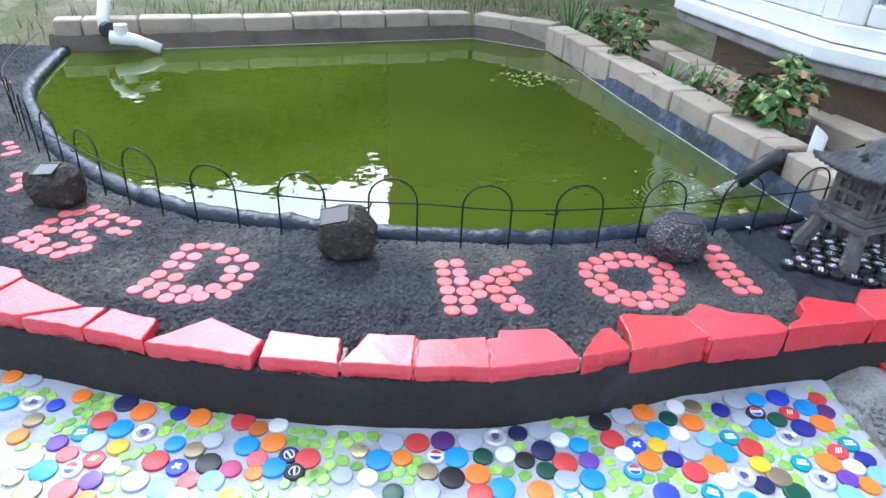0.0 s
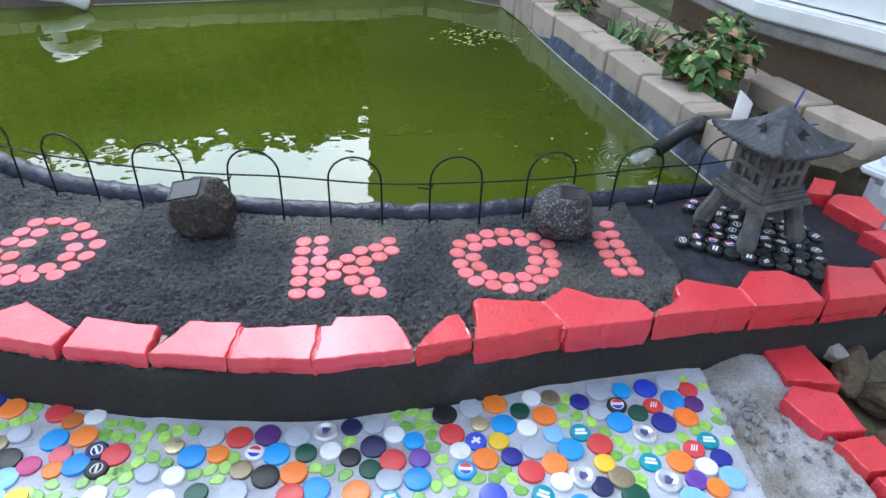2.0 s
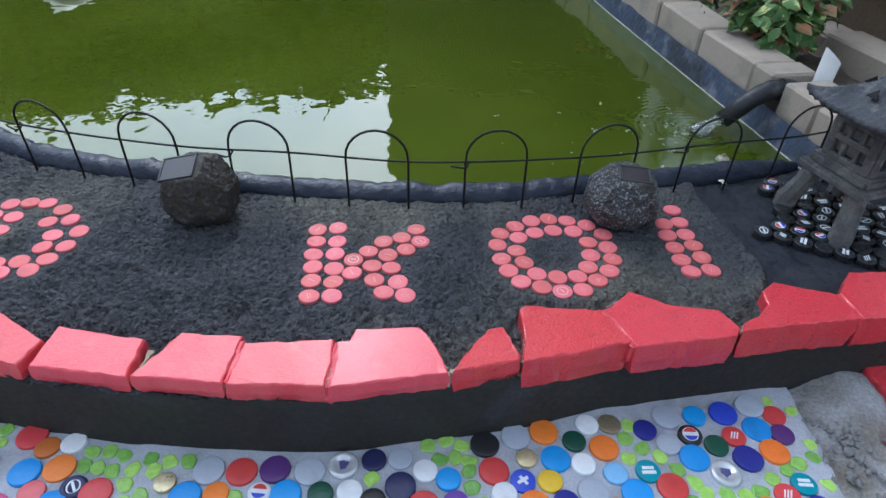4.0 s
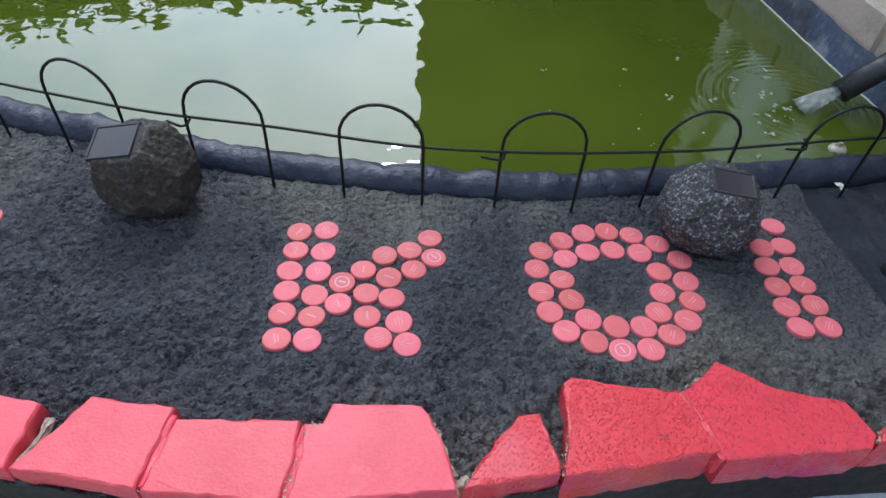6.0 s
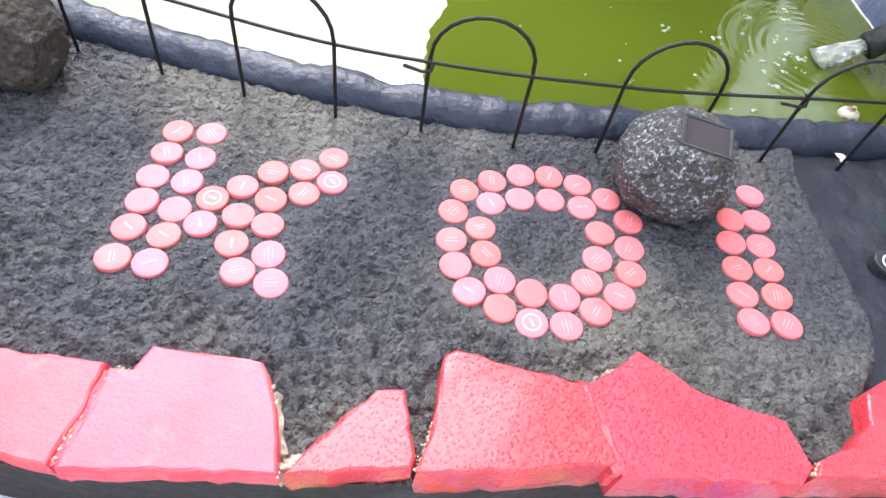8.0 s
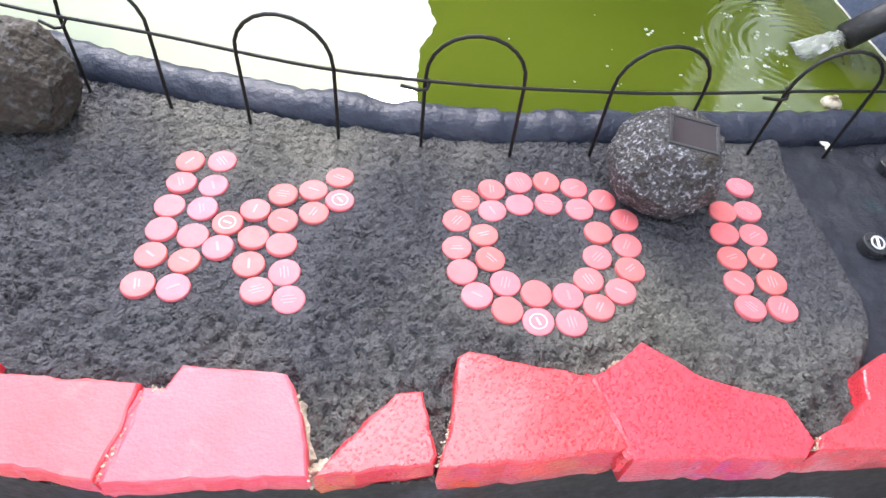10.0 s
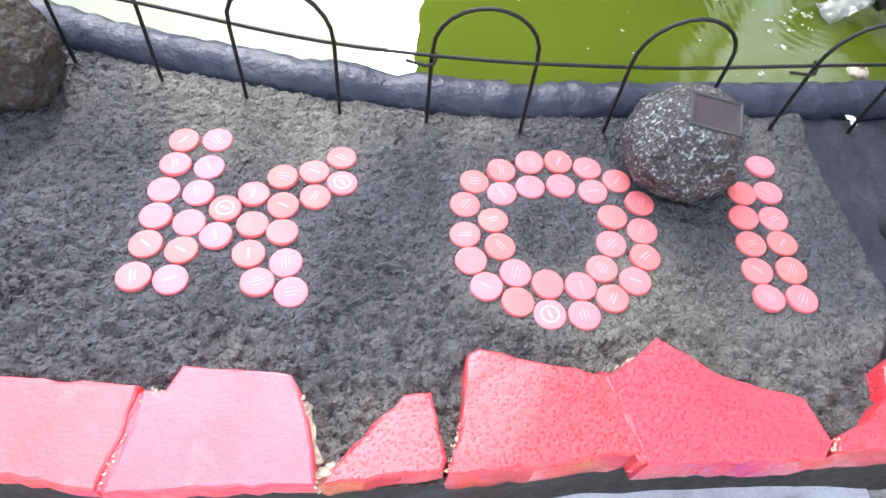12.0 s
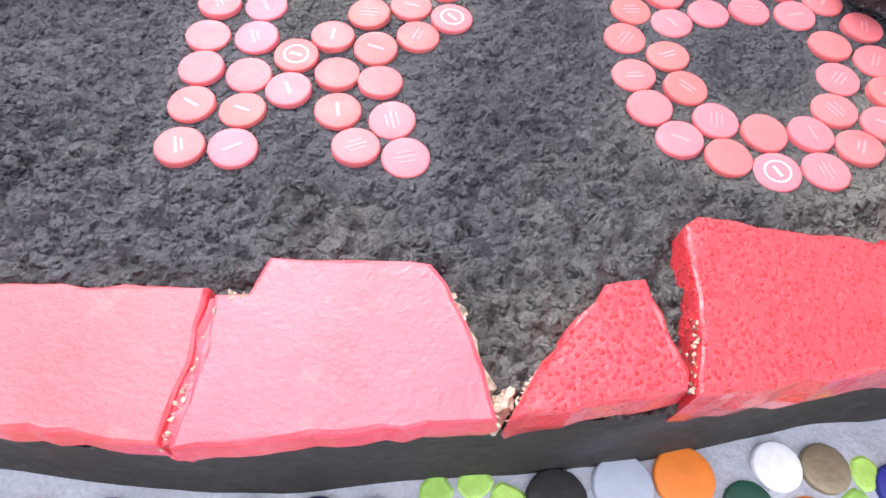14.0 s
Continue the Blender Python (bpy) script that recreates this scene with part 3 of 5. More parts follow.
# match the stations of both edges by a steady blend
uu = np.linspace(0, 1, NT)
flat = outer[:, None, :] * (1 - uu)[None, :, None] + inner[:, None, :] * uu[None, :, None]
near = np.full((NS, NT), 9.0)
for places in (*LETTERS.values(), [(0.80 + 0.04 * a, 0.235 + 0.04 * b) for a in (-2, -1, 0, 1, 2) for b in (-2, -1, 0, 1, 2)]):
    for cx, cy in places:
        near = np.minimum(near, np.hypot(flat[..., 0] - cx, flat[..., 1] - cy))
rows = []
for i in range(NS):
    col = []
    for j in range(NT):
        u = j / (NT - 1)
        x, y = flat[i, j]
        past = x - np.interp(y, SEAM_Y, SEAM_X) - 0.004 * noise.noise((x * 40, y * 40, 8))
        smooth_side = min(max(past / 0.005, 0), 1)
        rough = (1.5 - 0.85 * u) * (1 - 0.88 * smooth_side) * (1 - 0.6 * min(max((x - 0.46) / 0.08, 0), 1) * min(max((y - 0.03) / 0.05, 0), 1))
        clump = noise.noise((x * 115 + 2 * y * 60, y * 160, 1))
        z = BED + 0.0042 * fbm(x, y, 0, 16) + rough * (0.0032 * fbm(x, y, 3, 48, 4) + 0.0058 * clump * abs(clump) ** 0.3 + 0.0030 * noise.noise((x * 230, y * 230, 5)))
        z += 0.003 * math.exp(-((past + 0.006) / 0.007) ** 2) - 0.007 * smooth_side
        if near[i, j] < 0.03:                                 # pressed smooth round the caps
            k = min(max((0.03 - near[i, j]) / 0.012, 0), 1)
            z = z * (1 - k) + k * (BED - 0.0012 - 0.007 * smooth_side + 0.12 * (z - BED + 0.007 * smooth_side))
        r = math.hypot(x - 0.345, y - 0.12)
        z += 0.0035 * math.exp(-(r / 0.035) ** 2)          # trowelled hump inside the O
        if u > 0.93:
            z -= 0.012 * (u - 0.93) / 0.07
        if u < 0.03:
            z -= 0.010
        col.append(bm.verts.new((x, y, z)))
    rows.append(col)
for a, b in zip(rows, rows[1:]):
    for j in range(NT - 1):
        bm.faces.new((a[j], b[j], b[j + 1], a[j + 1]))
for f in bm.faces:
    c = f.calc_center_median()
    f.material_index = int(c.x - np.interp(c.y, SEAM_Y, SEAM_X) > 0.004 * noise.noise((c.x * 40, c.y * 40, 8)) + 0.003)
bed = tagged(mesh_ob("raised_bed", bm, M_BED, True), "rough dark grey painted sand bed round the pond", "bed", kind="structure")
bed.data.materials.append(M_SMOOTH)

# black retaining wall under the slabs
bm = bmesh.new()
wall_in, wall_out = offset(front_line, 0.07), offset(front_line, 0.004)
rows = []
for i in range(400):
    w = 0.004 * noise.noise((wall_out[i][0] * 6, wall_out[i][1] * 6, 0))
    col = []
    for j in range(9):
        z = -0.06 + (BED - 0.012 + 0.06) * j / 8
        foot = 0.006 * math.exp(-((z - 0.0) / 0.012) ** 2) + 0.002 * noise.noise((wall_out[i][0] * 25, wall_out[i][1] * 25, z * 25))
        q = wall_out[i]
        col.append(bm.verts.new((q[0], q[1] - foot + w, z)))
    col.append(bm.verts.new((*wall_in[i], BED - 0.012)))
    col.append(bm.verts.new((*wall_in[i], -0.06)))
    rows.append(col)
for a, b in zip(rows, rows[1:]):
    for j in range(10):
        bm.faces.new((a[j], b[j], b[j + 1], a[j + 1]))
tagged(mesh_ob("wall_front", bm, M_BLACKWALL, True), "low black painted retaining wall curving under red slabs", "retaining wall", kind="structure")

# pond water
bm = bmesh.new()
shore = [tuple(p) for p in offset(spline(FENCE, 90), 0.04)] + [(0.91, 0.48), (0.80, 0.75), (0.62, 1.45), (0.50, 2.04), (0.12, 2.29), (-1.50, 1.72)]
bm.faces.new([bm.verts.new((x, y, WATER)) for x, y in shore])
bmesh.ops.triangulate(bm, faces=bm.faces[:])
tagged(mesh_ob("water", bm, M_WATER), "murky green pond water reflecting bright cloud", "pond water", kind="structure")

# rolled liner along the near edge
liner = thing("pond_liner", "dark rubber pond liner rolled along the pond's edge", "pond liner", kind="structure")
bm = bmesh.new()
roll = offset(spline(FENCE, 320), 0.045)
rows = []
for i, (x, y) in enumerate(roll):
    way = roll[min(i + 1, 319)] - roll[max(i - 1, 0)]
    way = way / np.linalg.norm(way)
    side = np.array((-way[1], way[0]))
    fold = 0.003 * noise.noise((i * 0.21, 0, 0)) + 0.0022 * noise.noise((i * 0.8, 5, 0))
    ring = []
    for j in range(14):
        a = 2 * math.pi * j / 14
        wr = 0.0016 * noise.noise((i * 0.5 + 3 * math.sin(a), a * 2, 9)) + 0.0022 * max(0, noise.noise((i * 1.3 + 2.5 * math.cos(a), 1, 4)))
        r = (0.021 + fold + wr) * (1 - 0.75 * min(max((x - 0.70) / 0.16, 0), 1))
        p = np.array((x, y)) + side * math.cos(a) * r * 1.15
        ring.append(bm.verts.new((p[0], p[1], 0.1 - 0.012 * min(max((x - 0.70) / 0.16, 0), 1) + fold + math.sin(a) * r)))
    rows.append(ring)
for a, b in zip(rows, rows[1:]):
    for j in range(14):
        bm.faces.new((a[j], b[j], b[(j + 1) % 14], a[(j + 1) % 14]))
part("roll", bm, M_LINER, liner, smooth=True)
# liner sheet up the block walls
CORNER = [(-1.60, 1.70), (-1.54, 1.68), (0.10, 2.285), (0.46, 2.07), (0.618, 1.289 + 0.02), (0.772, 0.67), (0.797, 0.575), (0.845, 0.38)]
bm = bmesh.new()
rim = []
for (x0, y0), (x1, y1) in zip(CORNER, CORNER[1:]):
    n = max(2, int(math.hypot(x1 - x0, y1 - y0) / 0.02))
    rim += [(x0 + (x1 - x0) * k / n, y0 + (y1 - y0) * k / n) for k in range(n)]
rim = np.array(rim + [CORNER[-1]])
rows, far_rows, bm_far = [], [], bmesh.new()
corner_at = next(i for i, p in enumerate(rim) if p[0] > 0.45)
for i in range(len(rim)):
    w = 0.006 * noise.noise((i * 0.13, 2, 0)) + 0.003 * noise.noise((i * 0.5, 7, 0))
    col = []
    for j in range(6):
        u = j / 5
        p = offset(rim, -0.004)[i] * u + offset(rim, -0.02)[i] * (1 - u)
        q = (p[0] + w * (1 - u) * 0.6, p[1] + w * (1 - u) * 0.6, 0.085 + ((0.06 if i >= corner_at else 0.07) + w) * u)
        col.append((bm if i >= corner_at else bm_far).verts.new(q))
    (rows if i >= corner_at else far_rows).append(col)
for a, b in zip(rows, rows[1:]):
    for j in range(5):
        bm.faces.new((a[j], b[j], b[j + 1], a[j + 1]))
part("sheet", bm, M_SHEET, liner, "dusty blue-grey liner lapped against the blocks", smooth=True)
for a, b in zip(far_rows, far_rows[1:]):
    for j in range(5):
        bm_far.faces.new((a[j], b[j], b[j + 1], a[j + 1]))
part("sheet", bm_far, M_SILT, liner, "brown silted liner below the far blocks", smooth=True)
bm = bmesh.new()
tube(bm, [(*p, WATER + 0.001 + 0.001 * noise.noise((i * 0.7, 3, 3))) for i, p in enumerate(offset(rim, -0.0185)) if i > 20], 0.0014, 5)
part("scum_line", bm, M_CRUST, liner, "pale dried line at the water's edge")

# mosaic floor of grout with caps pressed in
bm = bmesh.new()
fl = spline([(-1.05, 0.12), (-0.86, -0.02), (-0.745, -0.07), (-0.431, -0.138), (-0.246, -0.165), (-0.10, -0.169), (0.06, -0.162), (0.193, -0.132), (0.42, -0.067), (0.62, -0.02), (0.67, -0.02)], 160)
rows = []
for i, (x, y) in enumerate(fl):
    col = []
    for j in range(60):
        u = j / 59
        xe = x + (0.02 * noise.noise((0, u * 9, 0)) if i == 159 else 0) + (0.0 + 0.03 * u) * (i / 159) ** 8
        yy = y + 0.02 + (-0.62 - y) * u
        z = 0.0 + 0.0016 * fbm(xe, yy, 0, 14) + 0.0006 * fbm(xe, yy, 4, 70, 2)
        xe += 0.012 * noise.noise((3, yy * 45, 1)) * (i / 159) ** 30
        if i == 159:
            z -= 0.02
        col.append(bm.verts.new((xe, yy, z)))
    rows.append(col)
for a, b in zip(rows, rows[1:]):
    for j in range(59):
        bm.faces.new((a[j + 1], b[j + 1], b[j], a[j]))
floor = tagged(mesh_ob("floor", bm, M_GROUT, True), "grey grout floor set with a mosaic of plastic caps", "mosaic floor", kind="structure")

# crumbled cement strip beside the mosaic
bm = bmesh.new()
rows = []
for i in range(60):
    u = i / 59
    col = []
    for j in range(90):
        v = j / 89
        x = (0.655 + 0.02 * noise.noise((0, v * 8, 3))) * (1 - u) + (0.80 + 0.04 * v) * u
        y = 0.03 - 0.65 * v
        hump = 0.022 * math.exp(-((y + 0.01) / 0.07) ** 2) * math.sin(math.pi * min(max(u, 0), 1))
        col.append(bm.verts.new((x, y, -0.008 + hump + 0.016 * u * u + 0.006 * fbm(x, y, 0, 18) + 0.003 * fbm(x, y, 6, 80, 3) - 0.02 * (u > 0.99))))
    rows.append(col)
for a, b in zip(rows, rows[1:]):
    for j in range(89):
        bm.faces.new((a[j + 1], b[j + 1], b[j], a[j]))
tagged(mesh_ob("pavement", bm, M_GRAVEL, True), "crumbled grey cement strip with loose rubble", "rubble strip", kind="structure")

# planter soil behind the block wall
bm = bmesh.new()
rows = []
for i in range(50):
    u = i / 49
    y = 0.5 + 1.6 * u
    x0, x1 = 0.80 + 0.08 - 0.262 * (y - 0.57), 1.25 - 0.25 * (y - 0.5)
    rows.append([bm.verts.new((x0 + (x1 - x0) * j / 19, y, 0.13 + 0.018 * fbm(x0 + j * 0.02, y, 0, 14))) for j in range(20)])
for a, b in zip(rows, rows[1:]):
    for j in range(19):
        bm.faces.new((a[j], a[j + 1], b[j + 1], b[j]))
tagged(mesh_ob("planter_ground", bm, M_SOIL, True), "dark crumbly soil in the raised planter", "soil", kind="structure")


# ---- block walls ----
def block_mesh(l, w, h, seed):
    bm = bmesh.new()
    box(bm, 0, 0, 0, l, w, h, 0.005)
    for v in bm.verts:
        d = noise.noise_vector(v.co * 30 + Vector((seed * 7, 0, 0)))
        v.co += d * 0.0022
    me = bpy.data.meshes.new("block")
    bm.normal_update()
    bm.to_mesh(me)
    bm.free()
    me.materials.append(M_BLOCK)
    return me


BLOCKS = [block_mesh(0.203, 0.1, 0.105, s) for s in range(5)]
HALVES = [block_mesh(0.098, 0.1, 0.105, s + 9) for s in range(3)]


def block_run(parent, a, b, top, start=0.0, first_half=False, inset=0.05):
    """Blocks end to end from a to b, whose front face is the line a-b, the wall to the right of it."""
    a, b = Vector(a), Vector(b)
    way = (b - a).normalized()
    right = Vector((way.y, -way.x))
    rz = math.degrees(math.atan2(way.y, way.x))
    s, i = start, 0
    total = (b - a).length
    while s < total - 0.03:
        short = (first_half and i == 0) or total - s < 0.16
        l = 0.098 if short else 0.203
        c = a + way * (s + l / 2) + right * (inset + random.uniform(-0.004, 0.004))
        me = random.choice(HALVES if short else BLOCKS)
        shared("block", me, parent, pose(c.x, c.y, top - 0.0525 + random.uniform(-0.003, 0.003), random.uniform(-1, 1), random.uniform(-0.8, 0.8), rz + random.uniform(-1, 1)))
        s += l + 0.006
        i += 1


wall_right = thing("wall_right", "row of sandy grey concrete blocks along the pond", "block wall", kind="structure")
block_run(wall_right, (0.778, 0.674), (0.435, 2.02), 0.2)
shared("block", HALVES[0], wall_right, pose(0.836, 0.648, 0.148, 0, 0, 104) @ Matrix.Diagonal((0.62, 1, 1, 1)))
block_run(wall_right, (0.85, 0.375), (0.80, 0.57), 0.197, 0.0, True)
wall_far = thing("wall_far", "pale sandstone block edging at the pond's far end", "block wall", kind="structure")
block_run(wall_far, (0.44, 2.07), (0.10, 2.30), 0.205)
block_run(wall_far, (0.08, 2.31), (-1.60, 1.70), 0.205)
wall_planter = thing("wall_planter", "grey concrete block edging below the bay window", "block wall", kind="structure")
block_run(wall_planter, (1.155, 0.53), (1.04, 0.90), 0.185)
block_run(wall_planter, (1.035, 0.91), (0.80, 1.95), 0.185)


# ---- red slabs along the bed's edge ----
def slab(parent, corners, top, thick, seed, name="slab"):
    """A broken flat stone with chipped edges; its face is the outline that the corners give."""
    rnd = random.Random(seed)
    ring = []
    for (x0, y0), (x1, y1) in zip(corners, corners[1:] + corners[:1]):
        n = max(1, int(math.hypot(x1 - x0, y1 - y0) / 0.009))
        for k in range(n):
            j = 0.0 if k == 0 else 0.0012
            ring.append(Vector((x0 + (x1 - x0) * k / n + rnd.uniform(-j, j), y0 + (y1 - y0) * k / n + rnd.uniform(-j, j), 0)))
    c = sum(ring, Vector()) / len(ring)
    tilt = Vector((rnd.uniform(-0.012, 0.012), rnd.uniform(-0.012, 0.012), 0))
    bm = bmesh.new()

    def layer(shrink, z, rough=0.0):
        out = []
        for p in ring:
            d = (p - c)
            q = c + d * (1 - shrink / max(d.length, 0.02))
            out.append(bm.verts.new((q.x, q.y, z + tilt.dot(d) + rough * rnd.uniform(-1, 1))))
        return out

    levels = [layer(0.003, top - thick, 0.0012), layer(-0.001, top - thick * 0.55, 0.001), layer(0.0, top - 0.0035, 0.0008), layer(0.0008, top - 0.0012, 0.0006), layer(0.0026, top, 0.0003)]
    for a, b in zip(levels, levels[1:]):
        for j in range(len(ring)):
            bm.faces.new((a[j], a[(j + 1) % len(ring)], b[(j + 1) % len(ring)], b[j]))
    bm.faces.new(levels[-1])
    bm.faces.new(levels[0][::-1])
    bmesh.ops.recalc_face_normals(bm, faces=bm.faces[:])
    # slabs 4 to 8 take the red whose colour holds the sky sheen
    return part(name, bm, M_PINKRED if parent is edging and seed in (4, 5, 6, 7, 8) else M_RED, parent, smooth=False)


SLABS = [
    [(-0.80, -0.03), (-0.753, -0.062), (-0.715, 0.02), (-0.733, 0.039), (-0.771, 0.05)],
    [(-0.752, -0.070), (-0.664, -0.089), (-0.578, -0.055), (-0.715, 0.016)],
    [(-0.655, -0.091), (-0.553, -0.111), (-0.539, -0.057), (-0.576, -0.058)],
    [(-0.549, -0.113), (-0.449, -0.137), (-0.448, -0.084), (-0.529, -0.060)],
    [(-0.445, -0.139), (-0.283, -0.161), (-0.274, -0.122), (-0.368, -0.071)],
    [(-0.270, -0.162), (-0.155, -0.168), (-0.159, -0.110), (-0.269, -0.097)],
    [(-0.151, -0.168), (-0.048, -0.170), (-0.046, -0.098), (-0.120, -0.098)],
    [(-0.044, -0.170), (0.064, -0.165), (0.066, -0.130), (0.061, -0.093), (-0.043, -0.107)],
    [(0.069, -0.166), (0.199, -0.134), (0.186, -0.102), (0.169, -0.072), (0.160, -0.063), (0.083, -0.072), (0.079, -0.093), (0.064, -0.096), (0.0685, -0.130)],
    [(0.203, -0.134), (0.280, -0.108), (0.281, -0.100), (0.262, -0.056), (0.243, -0.062), (0.216, -0.104)],
    [(0.284, -0.110), (0.350, -0.092), (0.416, -0.068), (0.386, -0.015), (0.290, -0.014), (0.283, -0.021), (0.287, -0.083)],
    [(0.420, -0.076), (0.548, -0.046), (0.556, -0.032), (0.540, -0.001), (0.478, 0.004), (0.427, 0.026), (0.411, 0.006), (0.389, -0.014)],
    [(0.556, -0.040), (0.714, -0.004), (0.704, 0.042), (0.628, 0.060), (0.606, 0.040), (0.603, 0.012), (0.582, -0.013), (0.560, -0.027)],
    [(0.718, -0.004), (0.836, 0.019), (0.829, 0.073), (0.800, 0.098), (0.742, 0.092), (0.708, 0.045)],
    [(0.842, 0.021), (0.955, 0.048), (0.965, 0.120), (0.888, 0.123)],
    [(0.962, 0.050), (1.06, 0.105), (1.04, 0.165), (0.975, 0.14)],
    [(-1.06, 0.12), (-0.95, 0.03), (-0.87, 0.09), (-0.98, 0.19)],
    [(-0.94, 0.022), (-0.81, -0.028), (-0.78, 0.05), (-0.86, 0.085)],
]
edging = thing("slab_edging", "glossy red painted broken slabs edging the raised bed", "slab edging", kind="structure")
for i, corners in enumerate(SLABS):
    slab(edging, corners, 0.124 - 0.001 * (i % 3), 0.028 if i < 9 or i > 15 else (0.036 if i == 9 else 0.050), i)
FAR_RED = [[(0.972, 0.385), (1.015, 0.376), (1.056, 0.437), (1.018, 0.455)], [(0.992, 0.345), (1.042, 0.247), (1.082, 0.290), (1.082, 0.370), (1.030, 0.382)], [(1.005, 0.235), (1.05, 0.165), (1.10, 0.19), (1.09, 0.275), (1.05, 0.243)]]
for i, corners in enumerate(FAR_RED):
    slab(edging, corners, 0.126, 0.06, 40 + i)
LOW_RED = [[(0.764, 0.02), (0.790, 0.045), (0.838, 0.046), (0.858, -0.062), (0.777, -0.058)], [(0.752, -0.098), (0.780, -0.068), (0.842, -0.082), (0.850, -0.152), (0.785, -0.160)],
           [(0.795, -0.176), (0.855, -0.16), (0.87, -0.215), (0.815, -0.225)], [(0.82, -0.232), (0.88, -0.22), (0.91, -0.30), (0.84, -0.31)]]
path_edging = thing("path_edging", "red painted broken slabs bordering the cement strip", "slab edging", kind="structure")
for i, corners in enumerate(LOW_RED):
    slab(path_edging, corners, 0.024, 0.055, 60 + i)

# mortar that shows between the slabs
bm = bmesh.new()
for x, y, rz, l in ((0.201, -0.124, 60, 0.02), (0.183, -0.097, 116, 0.05), (-0.046, -0.135, 90, 0.06), (-0.153, -0.14, 90, 0.05)):
    vs = box(bm, 0, 0, 0, l, 0.007, 0.014, 0.003)
    bmesh.ops.transform(bm, matrix=pose(x, y, 0.1045, 0, 0, rz), verts=list(vs))
bmesh.ops.subdivide_edges(bm, edges=bm.edges[:], cuts=5, use_grid_fill=True)
for v in bm.verts:
    v.co += noise.noise_vector(v.co * 90) * 0.0045 + noise.noise_vector(v.co * 300) * 0.0022
part("mortar", bm, M_MORTAR, edging, "crumbly cream mortar between slabs")
bm = bmesh.new()
for x, y, l, w in ((0.4025, -0.043, 0.07, 0.012), (0.711, 0.02, 0.05, 0.01)):
    vs = box(bm, 0, 0, 0, w, l, 0.03, 0.003)
    bmesh.ops.transform(bm, matrix=pose(x, y, 0.1075, 0, 0, {0.4025: 28, 0.711: 12}.get(x, 0)), verts=list(vs))
bmesh.ops.subdivide_edges(bm, edges=bm.edges[:], cuts=2, use_grid_fill=True)
for v in bm.verts:
    v.co += noise.noise_vector(v.co * 130) * 0.003
part("painted_mortar", bm, M_RED, edging, "lumpy mortar joint painted red")
bm = bmesh.new()
for x, y, l, w in ((0.0668, -0.131, 0.068, 0.011), (-0.0455, -0.135, 0.064, 0.007)):
    vs = box(bm, 0, 0, 0, w, l, 0.029, 0.002)
    bmesh.ops.transform(bm, matrix=pose(x, y, 0.1075), verts=list(vs))
bmesh.ops.subdivide_edges(bm, edges=bm.edges[:], cuts=4, use_grid_fill=True)
for v in bm.verts:
    v.co += noise.noise_vector(v.co * 160) * 0.003
part("painted_mortar", bm, M_PINKRED, edging, "lumpy mortar joint in red paint paled for sky sheen")
# crumbs of bare mortar along the broken edges
bm = bmesh.new()
crumb = random.Random(31)
for x0, y0, x1, y1, z, n in ((0.199, -0.134, 0.172, -0.076, 0.1165, 40), (0.204, -0.132, 0.216, -0.106, 0.117, 14), (0.0685, -0.096, 0.0785, -0.094, 0.1195, 14), (0.066, -0.164, 0.0665, -0.10, 0.1205, 26),
                             (0.284, -0.108, 0.286, -0.07, 0.118, 12), (0.39, -0.0135, 0.409, 0.004, 0.119, 12), (-0.047, -0.168, -0.045, -0.10, 0.116, 14), (0.555, -0.038, 0.56, -0.028, 0.119, 8)):
    for i in range(3 * n):
        f = crumb.random()
        r = crumb.uniform(0.0004, 0.0011)
        vs = bmesh.ops.create_icosphere(bm, subdivisions=1, radius=r)["verts"]
        bmesh.ops.transform(bm, matrix=pose(x0 + (x1 - x0) * f + crumb.gauss(0, 0.001), y0 + (y1 - y0) * f + crumb.gauss(0, 0.001), z + crumb.uniform(-0.005, 0.003), crumb.uniform(0, 360), 0, crumb.uniform(0, 360)) @ Matrix.Diagonal((1.5, 1, 0.7, 1)), verts=vs)
for v in bm.verts:
    v.co += noise.noise_vector(v.co * 700) * 0.0009
part("mortar_crumbs", bm, M_MORTAR, edging, "crumbs of bare cream mortar")

# stones and rubble
bm = bmesh.new()
for i in range(1500):
    x, y = random.uniform(0.662, 0.81), random.uniform(-0.42, 0.03)
    if random.random() > 0.10 + 0.9 * math.exp(-(((x - 0.705) / 0.03) ** 2 + ((y + 0.1) / 0.045) ** 2)):
        continue
    r = random.uniform(0.0016, 0.0052)
    n = bmesh.ops.create_icosphere(bm, subdivisions=1, radius=r)["verts"]
    bmesh.ops.transform(bm, matrix=pose(x, y, r * 0.4 - 0.003 + 0.016 * ((x - 0.66) / 0.15) ** 2, random.uniform(0, 360), 0, random.uniform(0, 360)) @ Matrix.Diagonal((1.3, 1, 0.7, 1)), verts=n)
for v in bm.verts:
    v.co += noise.noise_vector(v.co * 400) * 0.0008
tagged(mesh_ob("rubble", bm, M_STONECHIP), "loose grey stone chips on crumbled cement", "rubble", kind="stuff")


